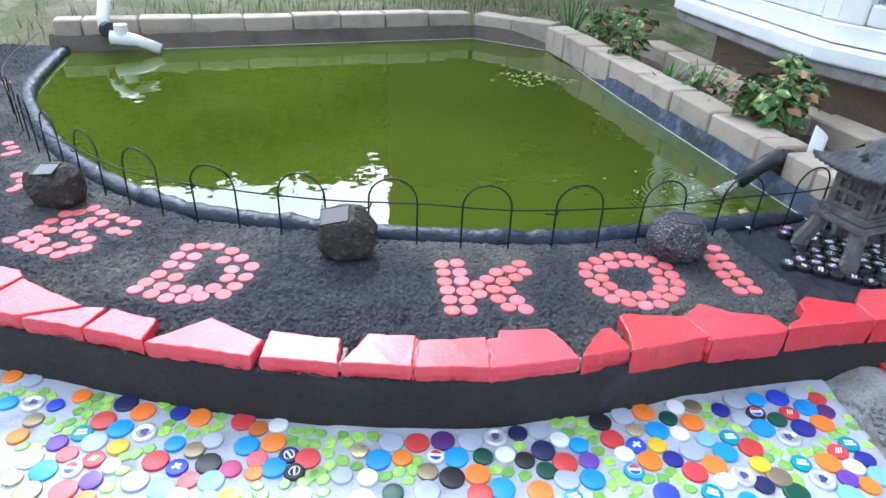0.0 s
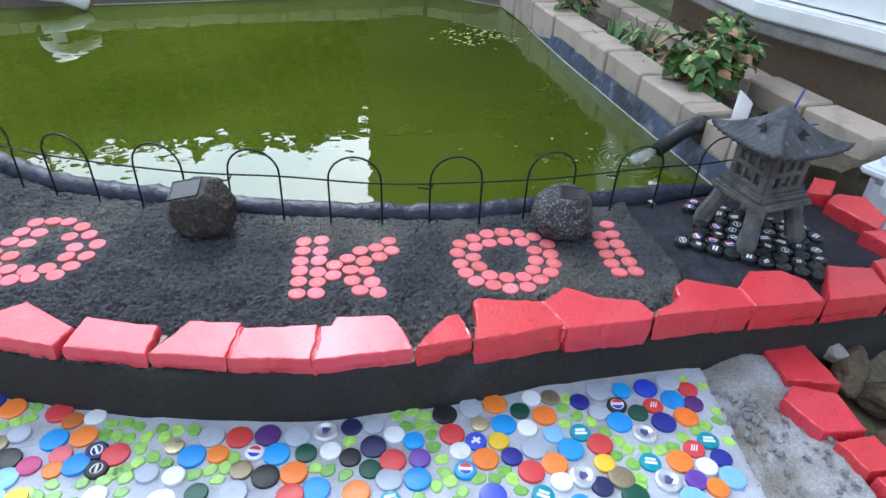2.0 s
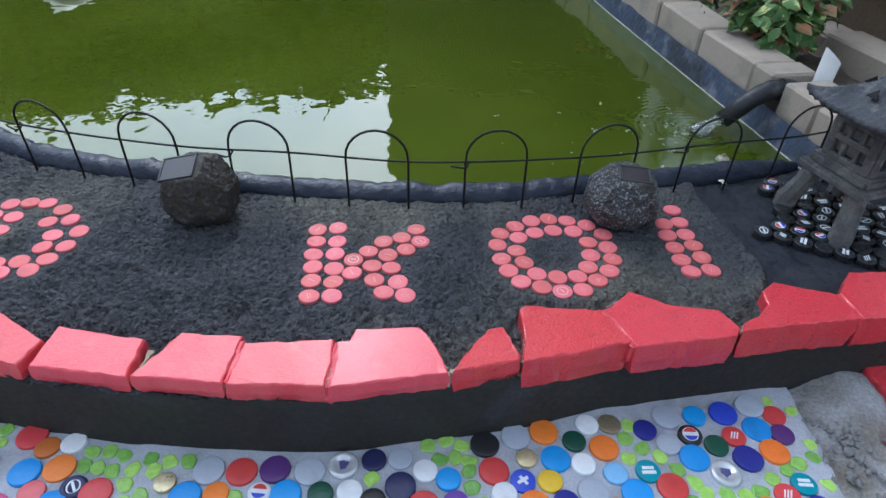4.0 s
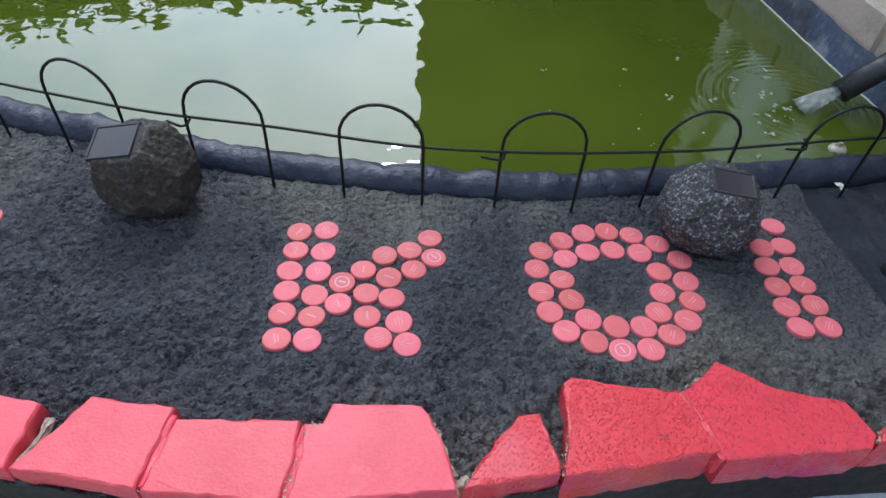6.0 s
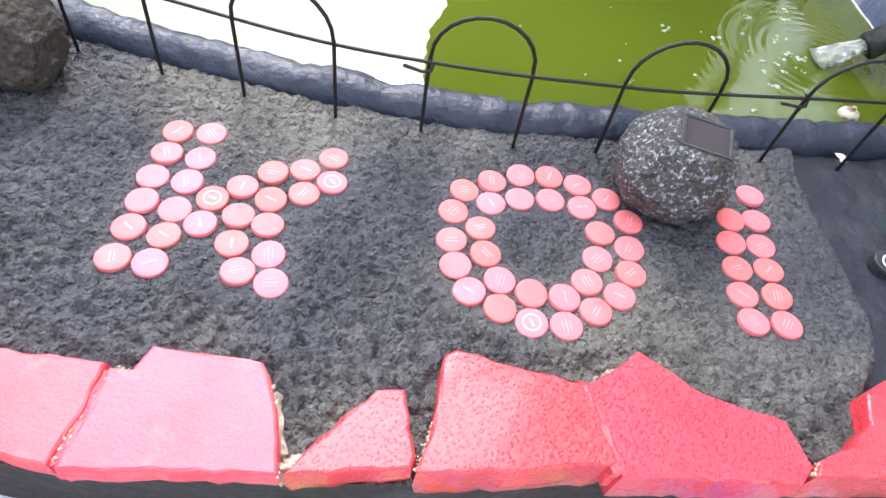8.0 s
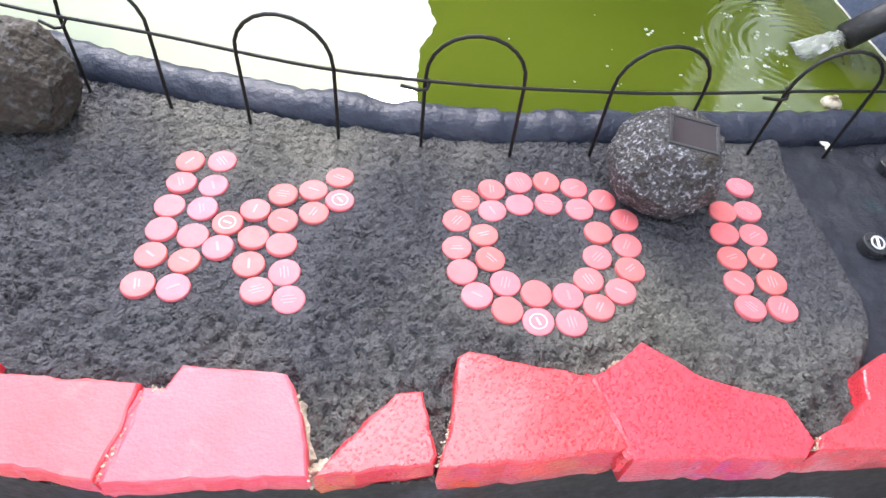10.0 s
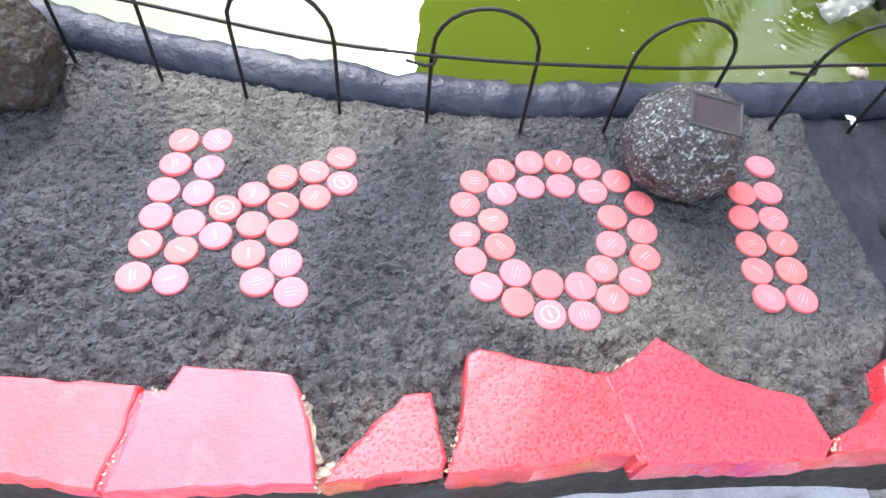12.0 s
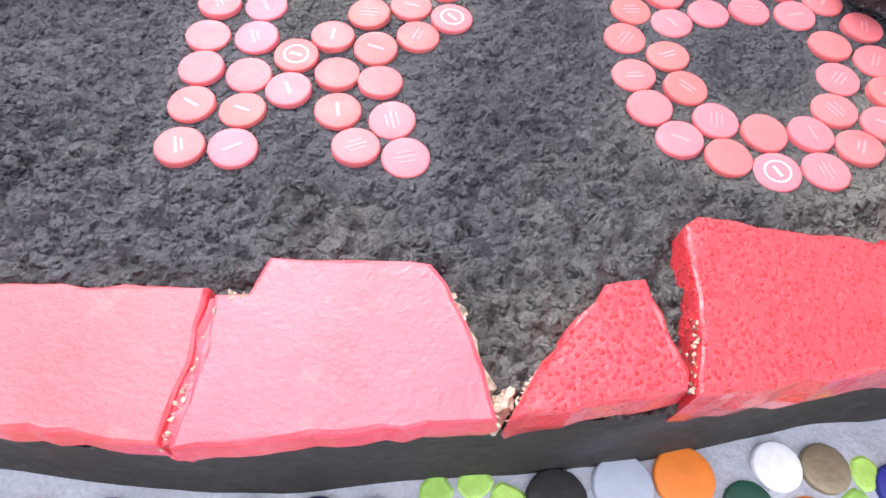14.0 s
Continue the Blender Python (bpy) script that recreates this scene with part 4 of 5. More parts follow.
def field_stone(x, y, z, sx, sy, sz, seed):
    bm = bmesh.new()
    bmesh.ops.create_icosphere(bm, subdivisions=3, radius=1)
    for v in bm.verts:
        v.co *= 1 + 0.28 * noise.noise(v.co * 1.3 + Vector((seed * 5, 0, 0))) + 0.06 * noise.noise(v.co * 5)
        v.co = Vector((v.co.x * sx, v.co.y * sy, v.co.z * sz))
    ob = mesh_ob("field_stone", bm, M_EARTH if seed % 2 else M_STONE)
    ob.location = (x, y, z)
    ob.rotation_euler = (0, 0, seed)
    tagged(ob, "brown weathered rock lying on the earth", "rock", "rocks beside the path")


field_stone(0.93, 0.02, -0.02, 0.06, 0.03, 0.03, 1)
field_stone(1.03, -0.04, -0.04, 0.10, 0.05, 0.035, 3)
field_stone(0.90, 0.045, 0.0, 0.028, 0.02, 0.018, 2)
field_stone(0.98, -0.16, -0.06, 0.09, 0.06, 0.035, 5)
field_stone(1.15, 0.08, -0.03, 0.07, 0.05, 0.03, 4)

# ---- house with bay window ----
BAY = [(1.6, 2.30), (0.895, 1.88), (1.033, 1.005), (1.33, 0.535), (1.80, 0.40), (3.2, 0.40)]


def strip(bm, line, d0, d1, z0, z1):
    """A solid band along a plan line, from d0 to d1 to its right."""
    p = np.array(line, float)

    def shifted(d):
        out = []
        for i in range(len(p)):
            a = p[i] - p[i - 1] if i else p[1] - p[0]
            b = p[i + 1] - p[i] if i < len(p) - 1 else a
            a, b = a / np.linalg.norm(a), b / np.linalg.norm(b)
            n = np.array((-(a[1] + b[1]), a[0] + b[0]))
            n /= np.linalg.norm(n)
            n /= max(0.4, n @ np.array((-a[1], a[0])))
            out.append(p[i] + n * d)
        return out

    lo, hi = shifted(d0), shifted(d1)
    rings = [[bm.verts.new((*lo[i], z0)), bm.verts.new((*hi[i], z0)), bm.verts.new((*hi[i], z1)), bm.verts.new((*lo[i], z1))] for i in range(len(p))]
    for a, b in zip(rings, rings[1:]):
        for j in range(4):
            bm.faces.new((a[j], a[(j + 1) % 4], b[(j + 1) % 4], b[j]))
    bm.faces.new(rings[0])
    bm.faces.new(rings[-1][::-1])
    bmesh.ops.recalc_face_normals(bm, faces=bm.faces[:])


house = thing("house", "house with a white bay window over a brown plaster plinth", "house")
bm = bmesh.new()
strip(bm, BAY, 0.16, 0.36, -0.05, 0.30)
part("plinth", bm, M_HOUSE, house, "shaded brown plaster plinth")
bm = bmesh.new()
strip(bm, BAY, 0.015, 0.3, 0.285, 0.322)
bmesh.ops.bevel(bm, geom=bm.edges[:], offset=0.006, segments=2, affect="EDGES")
part("ledge", bm, M_STONE, house, "weathered grey stone ledge")
bm = bmesh.new()
strip(bm, BAY, 0.0, 0.28, 0.326, 0.372)
bmesh.ops.bevel(bm, geom=bm.edges[:], offset=0.006, segments=2, affect="EDGES")
part("sill", bm, M_WHITE, house, "white painted window sill")
bm = bmesh.new()
strip(bm, BAY, 0.045, 0.12, 0.376, 0.43)
bmesh.ops.bevel(bm, geom=bm.edges[:], offset=0.004, segments=1, affect="EDGES")
part("bottom_rail", bm, M_WHITE, house)
bm = bmesh.new()
strip(bm, BAY, 0.045, 0.12, 1.32, 1.40)
part("top_rail", bm, M_WHITE, house)
for (x0, y0), (x1, y1) in zip(BAY, BAY[1:]):
    n = max(1, round(math.hypot(x1 - x0, y1 - y0) / 0.62))
    rz = math.degrees(math.atan2(y1 - y0, x1 - x0))
    nx, ny = -(y1 - y0), x1 - x0
    ll = math.hypot(nx, ny)
    nx, ny = nx / ll, ny / ll
    for i in range(n):
        u, w = (i + 0.5) / n, ll / n
        cx, cy = x0 + (x1 - x0) * u + nx * 0.085, y0 + (y1 - y0) * u + ny * 0.085
        win = new("window")
        win.parent = house
        win.matrix_basis = pose(cx, cy, 0.87, 0, 0, rz)
        for sx in (-1, 1):
            bm = bmesh.new()
            box(bm, sx * (w / 2 - 0.045), 0, 0, 0.075, 0.07, 0.88, 0.006)
            part("stile", bm, M_WHITE, win)
        for sz in (-1, 1):
            bm = bmesh.new()
            box(bm, 0, 0.0, sz * 0.41, w - 0.17, 0.06, 0.055, 0.005)
            part("rail", bm, M_WHITE, win)
        bm = bmesh.new()
        box(bm, 0, 0.01, 0, w - 0.166, 0.006, 0.768)
        pane = part("pane", bm, M_GLASSPANE, win)
        pane.visible_shadow = False
        bm = bmesh.new()
        box(bm, 0, 0.09, 0, w - 0.1, 0.008, 0.88)
        part("blind", bm, M_CURTAIN, win, "pale blue blind behind the glass")
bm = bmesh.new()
# unseen wall above the bay, made tall to block sky light; its colour holds shade
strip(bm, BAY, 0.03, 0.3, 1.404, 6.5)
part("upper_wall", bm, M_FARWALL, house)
bm = bmesh.new()
strip(bm, BAY, -0.25, 0.4, 6.505, 6.62)
part("eave", bm, M_ROOF, house)

bm = bmesh.new()
top = [bm.verts.new((x, y, 6.63)) for x, y in BAY + [(3.2, 2.30)]]
low = [bm.verts.new((x, y, 6.56)) for x, y in BAY + [(3.2, 2.30)]]
bm.faces.new(top)
bm.faces.new(low[::-1])
for j in range(len(top)):
    bm.faces.new((low[j], low[(j + 1) % len(top)], top[(j + 1) % len(top)], top[j]))
bmesh.ops.recalc_face_normals(bm, faces=bm.faces[:])
part("roof", bm, M_ROOF, house)
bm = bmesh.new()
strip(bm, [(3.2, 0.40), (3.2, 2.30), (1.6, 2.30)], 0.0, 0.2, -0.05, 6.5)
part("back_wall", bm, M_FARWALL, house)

neighbour = thing("apartment_wing", "tall plain brown plaster wing of a house beyond the garden", "house")
bm = bmesh.new()
box(bm, 4.0, 6.6, 4.4, 9.2, 3.0, 8.9, 0.02)
part("wall", bm, M_FARWALL, neighbour)
bm = bmesh.new()
box(bm, 4.05, 6.6, 8.93, 9.3, 3.3, 0.16, 0.02)
part("roof", bm, M_ROOF, neighbour)
for i in range(4):
    for k in range(2):
        bm = bmesh.new()
        box(bm, 1.0 + 2.0 * i, 5.08, 2.4 + 3.2 * k, 0.9, 0.06, 1.3, 0.01)
        part("window", bm, M_DARK, neighbour, "dark window")


# ---- trees beyond the garden ----
def tree(x, y, h, spread, seed):
    rnd = random.Random(seed)
    root = thing("tree", "dark leafy tree standing against the bright sky", "tree", "trees beyond the garden", at=(x, y, 0.0))
    bm = bmesh.new()
    trunk = [(0.1 * math.sin(k * 1.1 + seed), 0.1 * math.cos(k * 1.7 + seed), h * 0.8 * k / 7) for k in range(8)]
    tube(bm, trunk, [0.16 * (1 - 0.75 * k / 7) for k in range(8)], 8)
    ends = []
    for i in range(12):
        s = Vector(trunk[2 + i % 5])
        a = rnd.uniform(0, 6.28)
        e = s + Vector((math.cos(a) * spread * rnd.uniform(0.4, 0.9), math.sin(a) * spread * rnd.uniform(0.4, 0.9), rnd.uniform(0.3, 0.9)))
        tube(bm, [s, (s + e) / 2 + Vector((0, 0, 0.12)), e], [0.05, 0.035, 0.012], 5)
        ends.append(e)
    part("trunk", bm, M_BARK, root, smooth=True)
    bm = bmesh.new()
    ends += [Vector((rnd.gauss(0, spread * 0.45), rnd.gauss(0, spread * 0.45), h * rnd.uniform(0.35, 0.95))) for _ in range(44)]
    for e in ends:
        for _ in range(95):
            p = e + Vector((rnd.gauss(0, 0.3), rnd.gauss(0, 0.3), rnd.gauss(0, 0.2)))
            top = h - 0.12 + 0.14 * noise.noise((p.x * 1.2 + seed, 0, 0))
            if p.z > top:
                p.z = top - rnd.uniform(0, 0.5)
            r = rnd.uniform(0.10, 0.19)
            m = pose(*p, rnd.uniform(0, 360), rnd.uniform(0, 360), rnd.uniform(0, 360))
            bm.faces.new([bm.verts.new(m @ Vector(q)) for q in ((0, -r, 0), (r * 0.5, 0, 0.02), (0, r, 0), (-r * 0.5, 0, 0.02))])
    part("crown", bm, M_TREELEAF, root)


for i, (x, y, h) in enumerate([(-8.6, 5.6, 4.9), (-7.0, 6.6, 4.7), (-5.9, 7.9, 4.9), (-4.5, 8.6, 4.7), (-3.3, 8.3, 4.35), (-2.2, 8.6, 4.5), (-1.2, 8.4, 4.3), (-9.6, 4.2, 4.9), (-10.0, 2.4, 4.8)]):
    tree(x, y, 0.1 + 0.388 * math.hypot(x + 0.2, y - 0.45), 1.1, i)

# ---- letters of pink caps ----
def cap_mesh(name, r, h, mat, dome=0.0006, rim=False, seg=20):
    bm = bmesh.new()
    prof = [(0, h + dome), (r * 0.6, h + dome * 0.7), (r * 0.93, h), (r * 0.965, h - 0.00015), (r * 0.99, h - 0.0007), (r, h - 0.0018), (r, h - 0.0022), (r, -0.002)]
    if rim:
        prof = [(0, h - 0.0015), (r * 0.52, h - 0.0015), (r * 0.6, h), (r * 0.86, h + 0.0004), (r * 0.96, h - 0.0008), (r, h - 0.0025), (r, -0.002)]
    lathe(bm, prof, seg)
    for v in bm.verts:
        a = math.atan2(v.co.y, v.co.x)
        if v.co.xy.length > r * 0.985:
            v.co.xy *= 1 + 0.012 * (round(a / (2 * math.pi) * seg) % 2)
    bmesh.ops.recalc_face_normals(bm, faces=bm.faces[:])
    me = bpy.data.meshes.new(name)
    bm.to_mesh(me)
    bm.free()
    me.materials.append(mat)
    me.shade_smooth()
    return me


def flat_mesh(name, pts_sets, mat, z=0.0):
    bm = bmesh.new()
    for pts in pts_sets:
        top = [bm.verts.new((x, y, z + 0.0006)) for x, y in pts]
        low = [bm.verts.new((x, y, z - 0.0014)) for x, y in pts]
        bm.faces.new(top)
        for j in range(len(pts)):
            i = (j + 1) % len(pts)
            bm.faces.new((low[j], low[i], top[i], top[j]))
    me = bpy.data.meshes.new(name)
    bm.normal_update()
    bm.to_mesh(me)
    bm.free()
    me.materials.append(mat)
    return me


def disc(r, n=16, x=0.0, y=0.0, a0=0.0, a1=2 * math.pi):
    return [(x + r * math.cos(a0 + (a1 - a0) * k / (n - (a1 - a0 < 6))), y + r * math.sin(a0 + (a1 - a0) * k / (n - (a1 - a0 < 6)))) for k in range(n)]


def bar(x, y, l, w, a=0.0):
    c, s = math.cos(a), math.sin(a)
    return [(x + c * u * l / 2 - s * v * w / 2, y + s * u * l / 2 + c * v * w / 2) for u, v in ((-1, -1), (1, -1), (1, 1), (-1, 1))]


def plastic(name, colour, rough=0.38, vary=0.06):
    return material(name, colour, rough, [(tuple(0.8 * c for c in colour), 50, 0.55, 0.75)], 0.08, 150, 0.06, 200, vary=vary)


M_PINK = plastic("pink_cap", (0.61, 0.138, 0.150), 0.55, 0.11)
M_PINK.node_tree.nodes["Principled BSDF"].inputs["IOR"].default_value = 1.33
M_PRINT = plastic("pale_print", (0.64, 0.205, 0.22), 0.5)
M_PALEPRINT = plastic("white_print", (0.68, 0.36, 0.37), 0.5)
PINK = [cap_mesh("cap", 0.0138, 0.0085, M_PINK, 0.0001) for k in range(3)]
PRINTS = [flat_mesh("print", [bar(0, 0.002, 0.012, 0.0016), bar(0, -0.0012, 0.009, 0.0014)], M_PRINT),
          flat_mesh("print", [bar(0, 0.0, 0.011, 0.0022)], M_PRINT),
          flat_mesh("print", [bar(0, 0.0032, 0.009, 0.0011), bar(0, 0.0, 0.013, 0.0013), bar(0, -0.0032, 0.010, 0.0011)], M_PRINT)]
RINGPRINT = flat_mesh("print", [bar(0.0072 * math.cos(a), 0.0072 * math.sin(a), 0.003, 0.0014, a + math.pi / 2) for a in np.linspace(0, 2 * math.pi, 16, endpoint=False)] + [bar(0, 0, 0.008, 0.002, 0.7)], M_PALEPRINT)
for letter, places in LETTERS.items():
    root = thing("cap_letter", f"letter {letter} laid out in pink plastic caps on the dark bed" if letter != "F" else "part of a letter laid in pink caps on the bed", "cap letter", "letters on the bed", at=(*places[0], BED))
    for i, (x, y) in enumerate(places):
        m = pose(x - places[0][0], y - places[0][1], -0.0070 + random.uniform(-0.0009, 0.0009), random.uniform(-4, 4), random.uniform(-4, 4), random.uniform(0, 360))
        cap = shared("cap", random.choice(PINK), root, m)
        if letter in "KOI" and random.random() < 0.85:
            shared("print", RINGPRINT if (letter, i) in (("O", 12), ("K", 26), ("K", 12)) else random.choice(PRINTS), cap, pose(0, 0, 0.0082, 0, 0, random.uniform(-40, 40)))

# ---- mosaic caps in the floor ----
COLOURS = dict(red=(0.55, 0.05, 0.05), rust=(0.5, 0.14, 0.03), white=(0.72, 0.74, 0.78), blue=(0.03, 0.27, 0.7), orange=(0.8, 0.2, 0.03), coral=(0.62, 0.12, 0.13),
               pale=(0.38, 0.42, 0.5), plum=(0.09, 0.03, 0.16), royal=(0.03, 0.06, 0.5), black=(0.02, 0.02, 0.022), navy=(0.02, 0.025, 0.09), green=(0.01, 0.07, 0.045),
               purple=(0.13, 0.05, 0.32), yellow=(0.75, 0.48, 0.03), ink=(0.025, 0.035, 0.26), sky=(0.22, 0.45, 0.75), teal=(0.01, 0.25, 0.33), magenta=(0.5, 0.05, 0.2))
CAP_MATS = {name: plastic("cap_" + name, colour) for name, colour in COLOURS.items()}
CAP_MATS["gold"] = material("cap_gold", (0.55, 0.48, 0.3), 0.35, (), 0.1, 200, 0.15, 200, metal=0.6)
CAP_MATS["bronze"] = material("cap_bronze", (0.28, 0.23, 0.15), 0.4, (), 0.1, 200, 0.15, 200, metal=0.5)
LIKE = dict(ringnavy="navy", ringblack="black", whiteglobe="white", blueglobe="blue", blackglobe="black", redmark="red")
M_MARKWHITE, M_MARKRED, M_MARKBLUE = CAP_MATS["white"], CAP_MATS["red"], CAP_MATS["royal"]


def mark_meshes(r):
    globe_w = flat_mesh("disc", [disc(r * 0.62)], M_MARKWHITE)
    globe_r = flat_mesh("band", [disc(r * 0.52, 12, 0, 0.0006, 0.25, math.pi - 0.25)], M_MARKRED, 0.0007)
    globe_b = flat_mesh("band", [disc(r * 0.52, 12, 0, -0.0008, math.pi + 0.3, 2 * math.pi - 0.3)], M_MARKBLUE, 0.0007)
    bars = flat_mesh("mark", [bar(0, 0.0032, 0.014, 0.004), bar(0, -0.0028, 0.017, 0.004)], M_MARKWHITE)
    lines = flat_mesh("mark", [bar(k * 0.0036, 0, 0.011, 0.0017, 1.2) for k in (-1, 0, 1)], M_MARKWHITE)
    cross = flat_mesh("mark", [bar(0, 0, 0.014, 0.004, 0.6), bar(0.001, 0, 0.013, 0.0035, 2.3)], M_MARKWHITE)
    ring = flat_mesh("oval", [bar(r * 0.55 * math.cos(a), r * 0.42 * math.sin(a), 0.0042, 0.0016, a + math.pi / 2) for a in np.linspace(0, 2 * math.pi, 18, endpoint=False)] + [bar(0, 0, r * 0.8, 0.003, 0.4)], M_MARKWHITE)
    return globe_w, globe_r, globe_b, bars, lines, cross, ring


MARKS = mark_meshes(0.016)
CAP_MESHES = {}
floor_spots = []


def floor_cap(kind, x, y, d):
    r = d / 2150
    key = (kind, d)
    if key not in CAP_MESHES:
        base = LIKE.get(kind, kind)
        if kind == "clear":
            CAP_MESHES[key] = cap_mesh("cap", r, 0.008, M_CLEAR, rim=True)
        else:
            CAP_MESHES[key] = cap_mesh("cap", r, 0.0065, CAP_MATS[base], rim=kind.startswith("ring"))
    turn = random.uniform(0, 360)
    cap = shared("cap", CAP_MESHES[key], floor, pose(x, y, -0.0022, random.uniform(-3, 3), random.uniform(-3, 3), turn))
    floor_spots.append((x, y, r))
    up = pose(0, 0, 0.0072, 0, 0, -turn)
    if kind.endswith("globe"):
        for me in MARKS[:3]:
            shared(me.name.split(".")[0], me, cap, up)
    elif kind == "teal":
        shared("mark", MARKS[3], cap, up @ pose(0, 0, 0, 0, 0, random.uniform(-20, 20)))
    elif kind == "redmark":
        shared("mark", MARKS[4], cap, up)
    elif kind == "royal" and d == 32:
        shared("mark", MARKS[5], cap, up)
    elif kind.startswith("ring"):
        shared("oval", MARKS[6], cap, pose(0, 0, 0.0055))
    elif kind == "clear":
        shared("disc", CLEAR_MARK, cap, pose(0, 0, 0.0074))


CLEAR_MARK = flat_mesh("disc", [bar(0.001, 0, 0.011, 0.007, 1.1), bar(-0.003, 0.002, 0.006, 0.004, 0.3)], plastic("cap_inside", (0.08, 0.08, 0.22)))
for kind, places in FLOOR_CAPS.items():
    for x, y, d in places:
        floor_cap(kind, x, y, d)


def chip_mesh(seed):
    rnd = random.Random(seed)
    bm = bmesh.new()
    n, r = 12, 0.0108
    radii = [r * rnd.uniform(0.86, 1.12) for _ in range(n)]
    rings = [[bm.verts.new((q * s * math.cos(6.283 * k / n), q * s * math.sin(6.283 * k / n) * 0.85, z)) for k, q in enumerate(radii)] for s, z in ((1, -0.001), (1.0, 0.0006), (0.82, 0.0016))]
    for a, b in zip(rings, rings[1:]):
        for j in range(n):
            bm.faces.new((a[j], a[(j + 1) % n], b[(j + 1) % n], b[j]))
    bm.faces.new(rings[-1])
    me = bpy.data.meshes.new("glass_chip")
    bm.normal_update()
    bm.to_mesh(me)
    bm.free()
    me.materials.append(M_CHIP)
    return me


CHIPS = [chip_mesh(s) for s in range(6)]
for x, y in GLASS:
    shared("glass_chip", random.choice(CHIPS), floor, pose(x, y, 0.0005, 0, 0, random.uniform(0, 360)))
    floor_spots.append((x, y, 0.009))

for gx, gy in list(GLASS):
    for _ in range(7):
        a, d = random.uniform(0, 6.283), random.uniform(0.017, 0.026)
        x, y = gx + d * math.cos(a), gy + d * math.sin(a)
        if y > np.interp(x, fl[:, 0], fl[:, 1]) - 0.012 or any((x - p) ** 2 + (y - q) ** 2 < (0.0072 + c) ** 2 for p, q, c in floor_spots):
            continue
        shared("glass_chip", random.choice(CHIPS), floor, pose(x, y, 0.0003, 0, 0, random.uniform(0, 360)) @ Matrix.Diagonal((0.9, 0.9, 1, 1)))
        floor_spots.append((x, y, 0.0085))

# the mosaic goes on towards the camera and to the side in the same mix
FILL = ["blue", "orange", "red", "pale", "white", "navy", "royal", "green", "purple", "bronze", "black", "sky", "pale", "coral", "yellow", "teal"]
front_x, front_y = fl[:, 0], fl[:, 1]
tries = 0
filled = 0
while filled < 70 and tries < 6000:
    tries += 1
    x, y = random.uniform(-0.98, 0.68), random.uniform(-0.44, 0.05)
    d = random.choice((28, 32, 32, 39, 39))
    r = d / 2000
    edge = np.interp(x, front_x, front_y)
    if y > edge - r - 0.006 or x > 0.66 - r or (x > -0.66 and y > (-0.285 if x > -0.3 else -0.325)):
        continue
    if any((x - a) ** 2 + (y - b) ** 2 < (r + c + 0.002) ** 2 for a, b, c in floor_spots):
        continue
    floor_cap(random.choice(FILL), x, y, d)
    filled += 1
for _ in range(2500):
    x, y = random.uniform(-0.98, 0.67), random.uniform(-0.44, 0.05)
    if y > np.interp(x, front_x, front_y) - 0.014 or x > 0.66 or len(floor_spots) > 520:
        continue
    if any((x - a) ** 2 + (y - b) ** 2 < (0.0085 + c) ** 2 for a, b, c in floor_spots):
        continue
    if noise.noise((x * 7, y * 7, 4)) < 0.12:
        continue
    shared("glass_chip", random.choice(CHIPS), floor, pose(x, y, 0.0005, 0, 0, random.uniform(0, 360)) @ Matrix.Diagonal((0.85, 0.85, 1, 1)))
    floor_spots.append((x, y, 0.009))

# ---- wire hoop fence ----
fence = thing("wire_fence", "low black wire fence of round hoops along the pond", "garden fence")
dense = spline(FENCE, 4000)
arc = np.r_[0, np.cumsum(np.linalg.norm(np.diff(dense, axis=0), axis=1))]
zero = arc[np.argmin(abs(dense[:, 0] - 0.071))]


def along(s):
    return np.array([np.interp(s, arc, dense[:, 0]), np.interp(s, arc, dense[:, 1])])


FENCE_TOP, RAIL = 0.239, 0.189
for h in range(-9, 5):
    c = zero + h * 0.1805
    if c < 0.1 or c > arc[-1] - 0.03:
        continue
    w = 0.047
    lean_y = random.uniform(-0.006, 0.006)
    jig = random.uniform(-0.003, 0.003) + 0.007 * math.exp(-((along(c)[0] + 0.03) / 0.14) ** 2)
    pts = []
    for u in (-1,):
        p = along(c - w)
        pts += [(p[0], p[1], BED - 0.03), (p[0], p[1], BED + 0.03), (p[0], p[1] + lean_y * 0.5, FENCE_TOP - 0.05 + jig)]
    for a in np.linspace(math.pi, 0, 13)[1:-1]:
        p = along(c + w * math.cos(a))
        pts.append((p[0], p[1] + lean_y, FENCE_TOP - 0.046 + jig + 0.046 * math.sin(a)))
    p = along(c + w)
    pts += [(p[0], p[1] + lean_y * 0.5, FENCE_TOP - 0.05 + jig), (p[0], p[1], BED + 0.03), (p[0], p[1], BED - 0.03)]
    bm = bmesh.new()
    tube(bm, pts, 0.0019, 7)
    part("hoop", bm, M_WIRE, fence, smooth=True)
    if h % 2 == 1:
        p, q = along(c - w), along(c - w - 0.022)
        bm = bmesh.new()
        tube(bm, [(q[0], q[1] - 0.004, RAIL - 0.004), (p[0] - 0.004, p[1] - 0.006, RAIL - 0.006), (p[0] + 0.003, p[1] - 0.004, RAIL - 0.005), (p[0] + 0.005, p[1] + 0.003, RAIL), (p[0], p[1] + 0.004, RAIL + 0.003)], 0.0016, 6)
        part("clip", bm, M_WIRE, fence, smooth=True)
bm = bmesh.new()
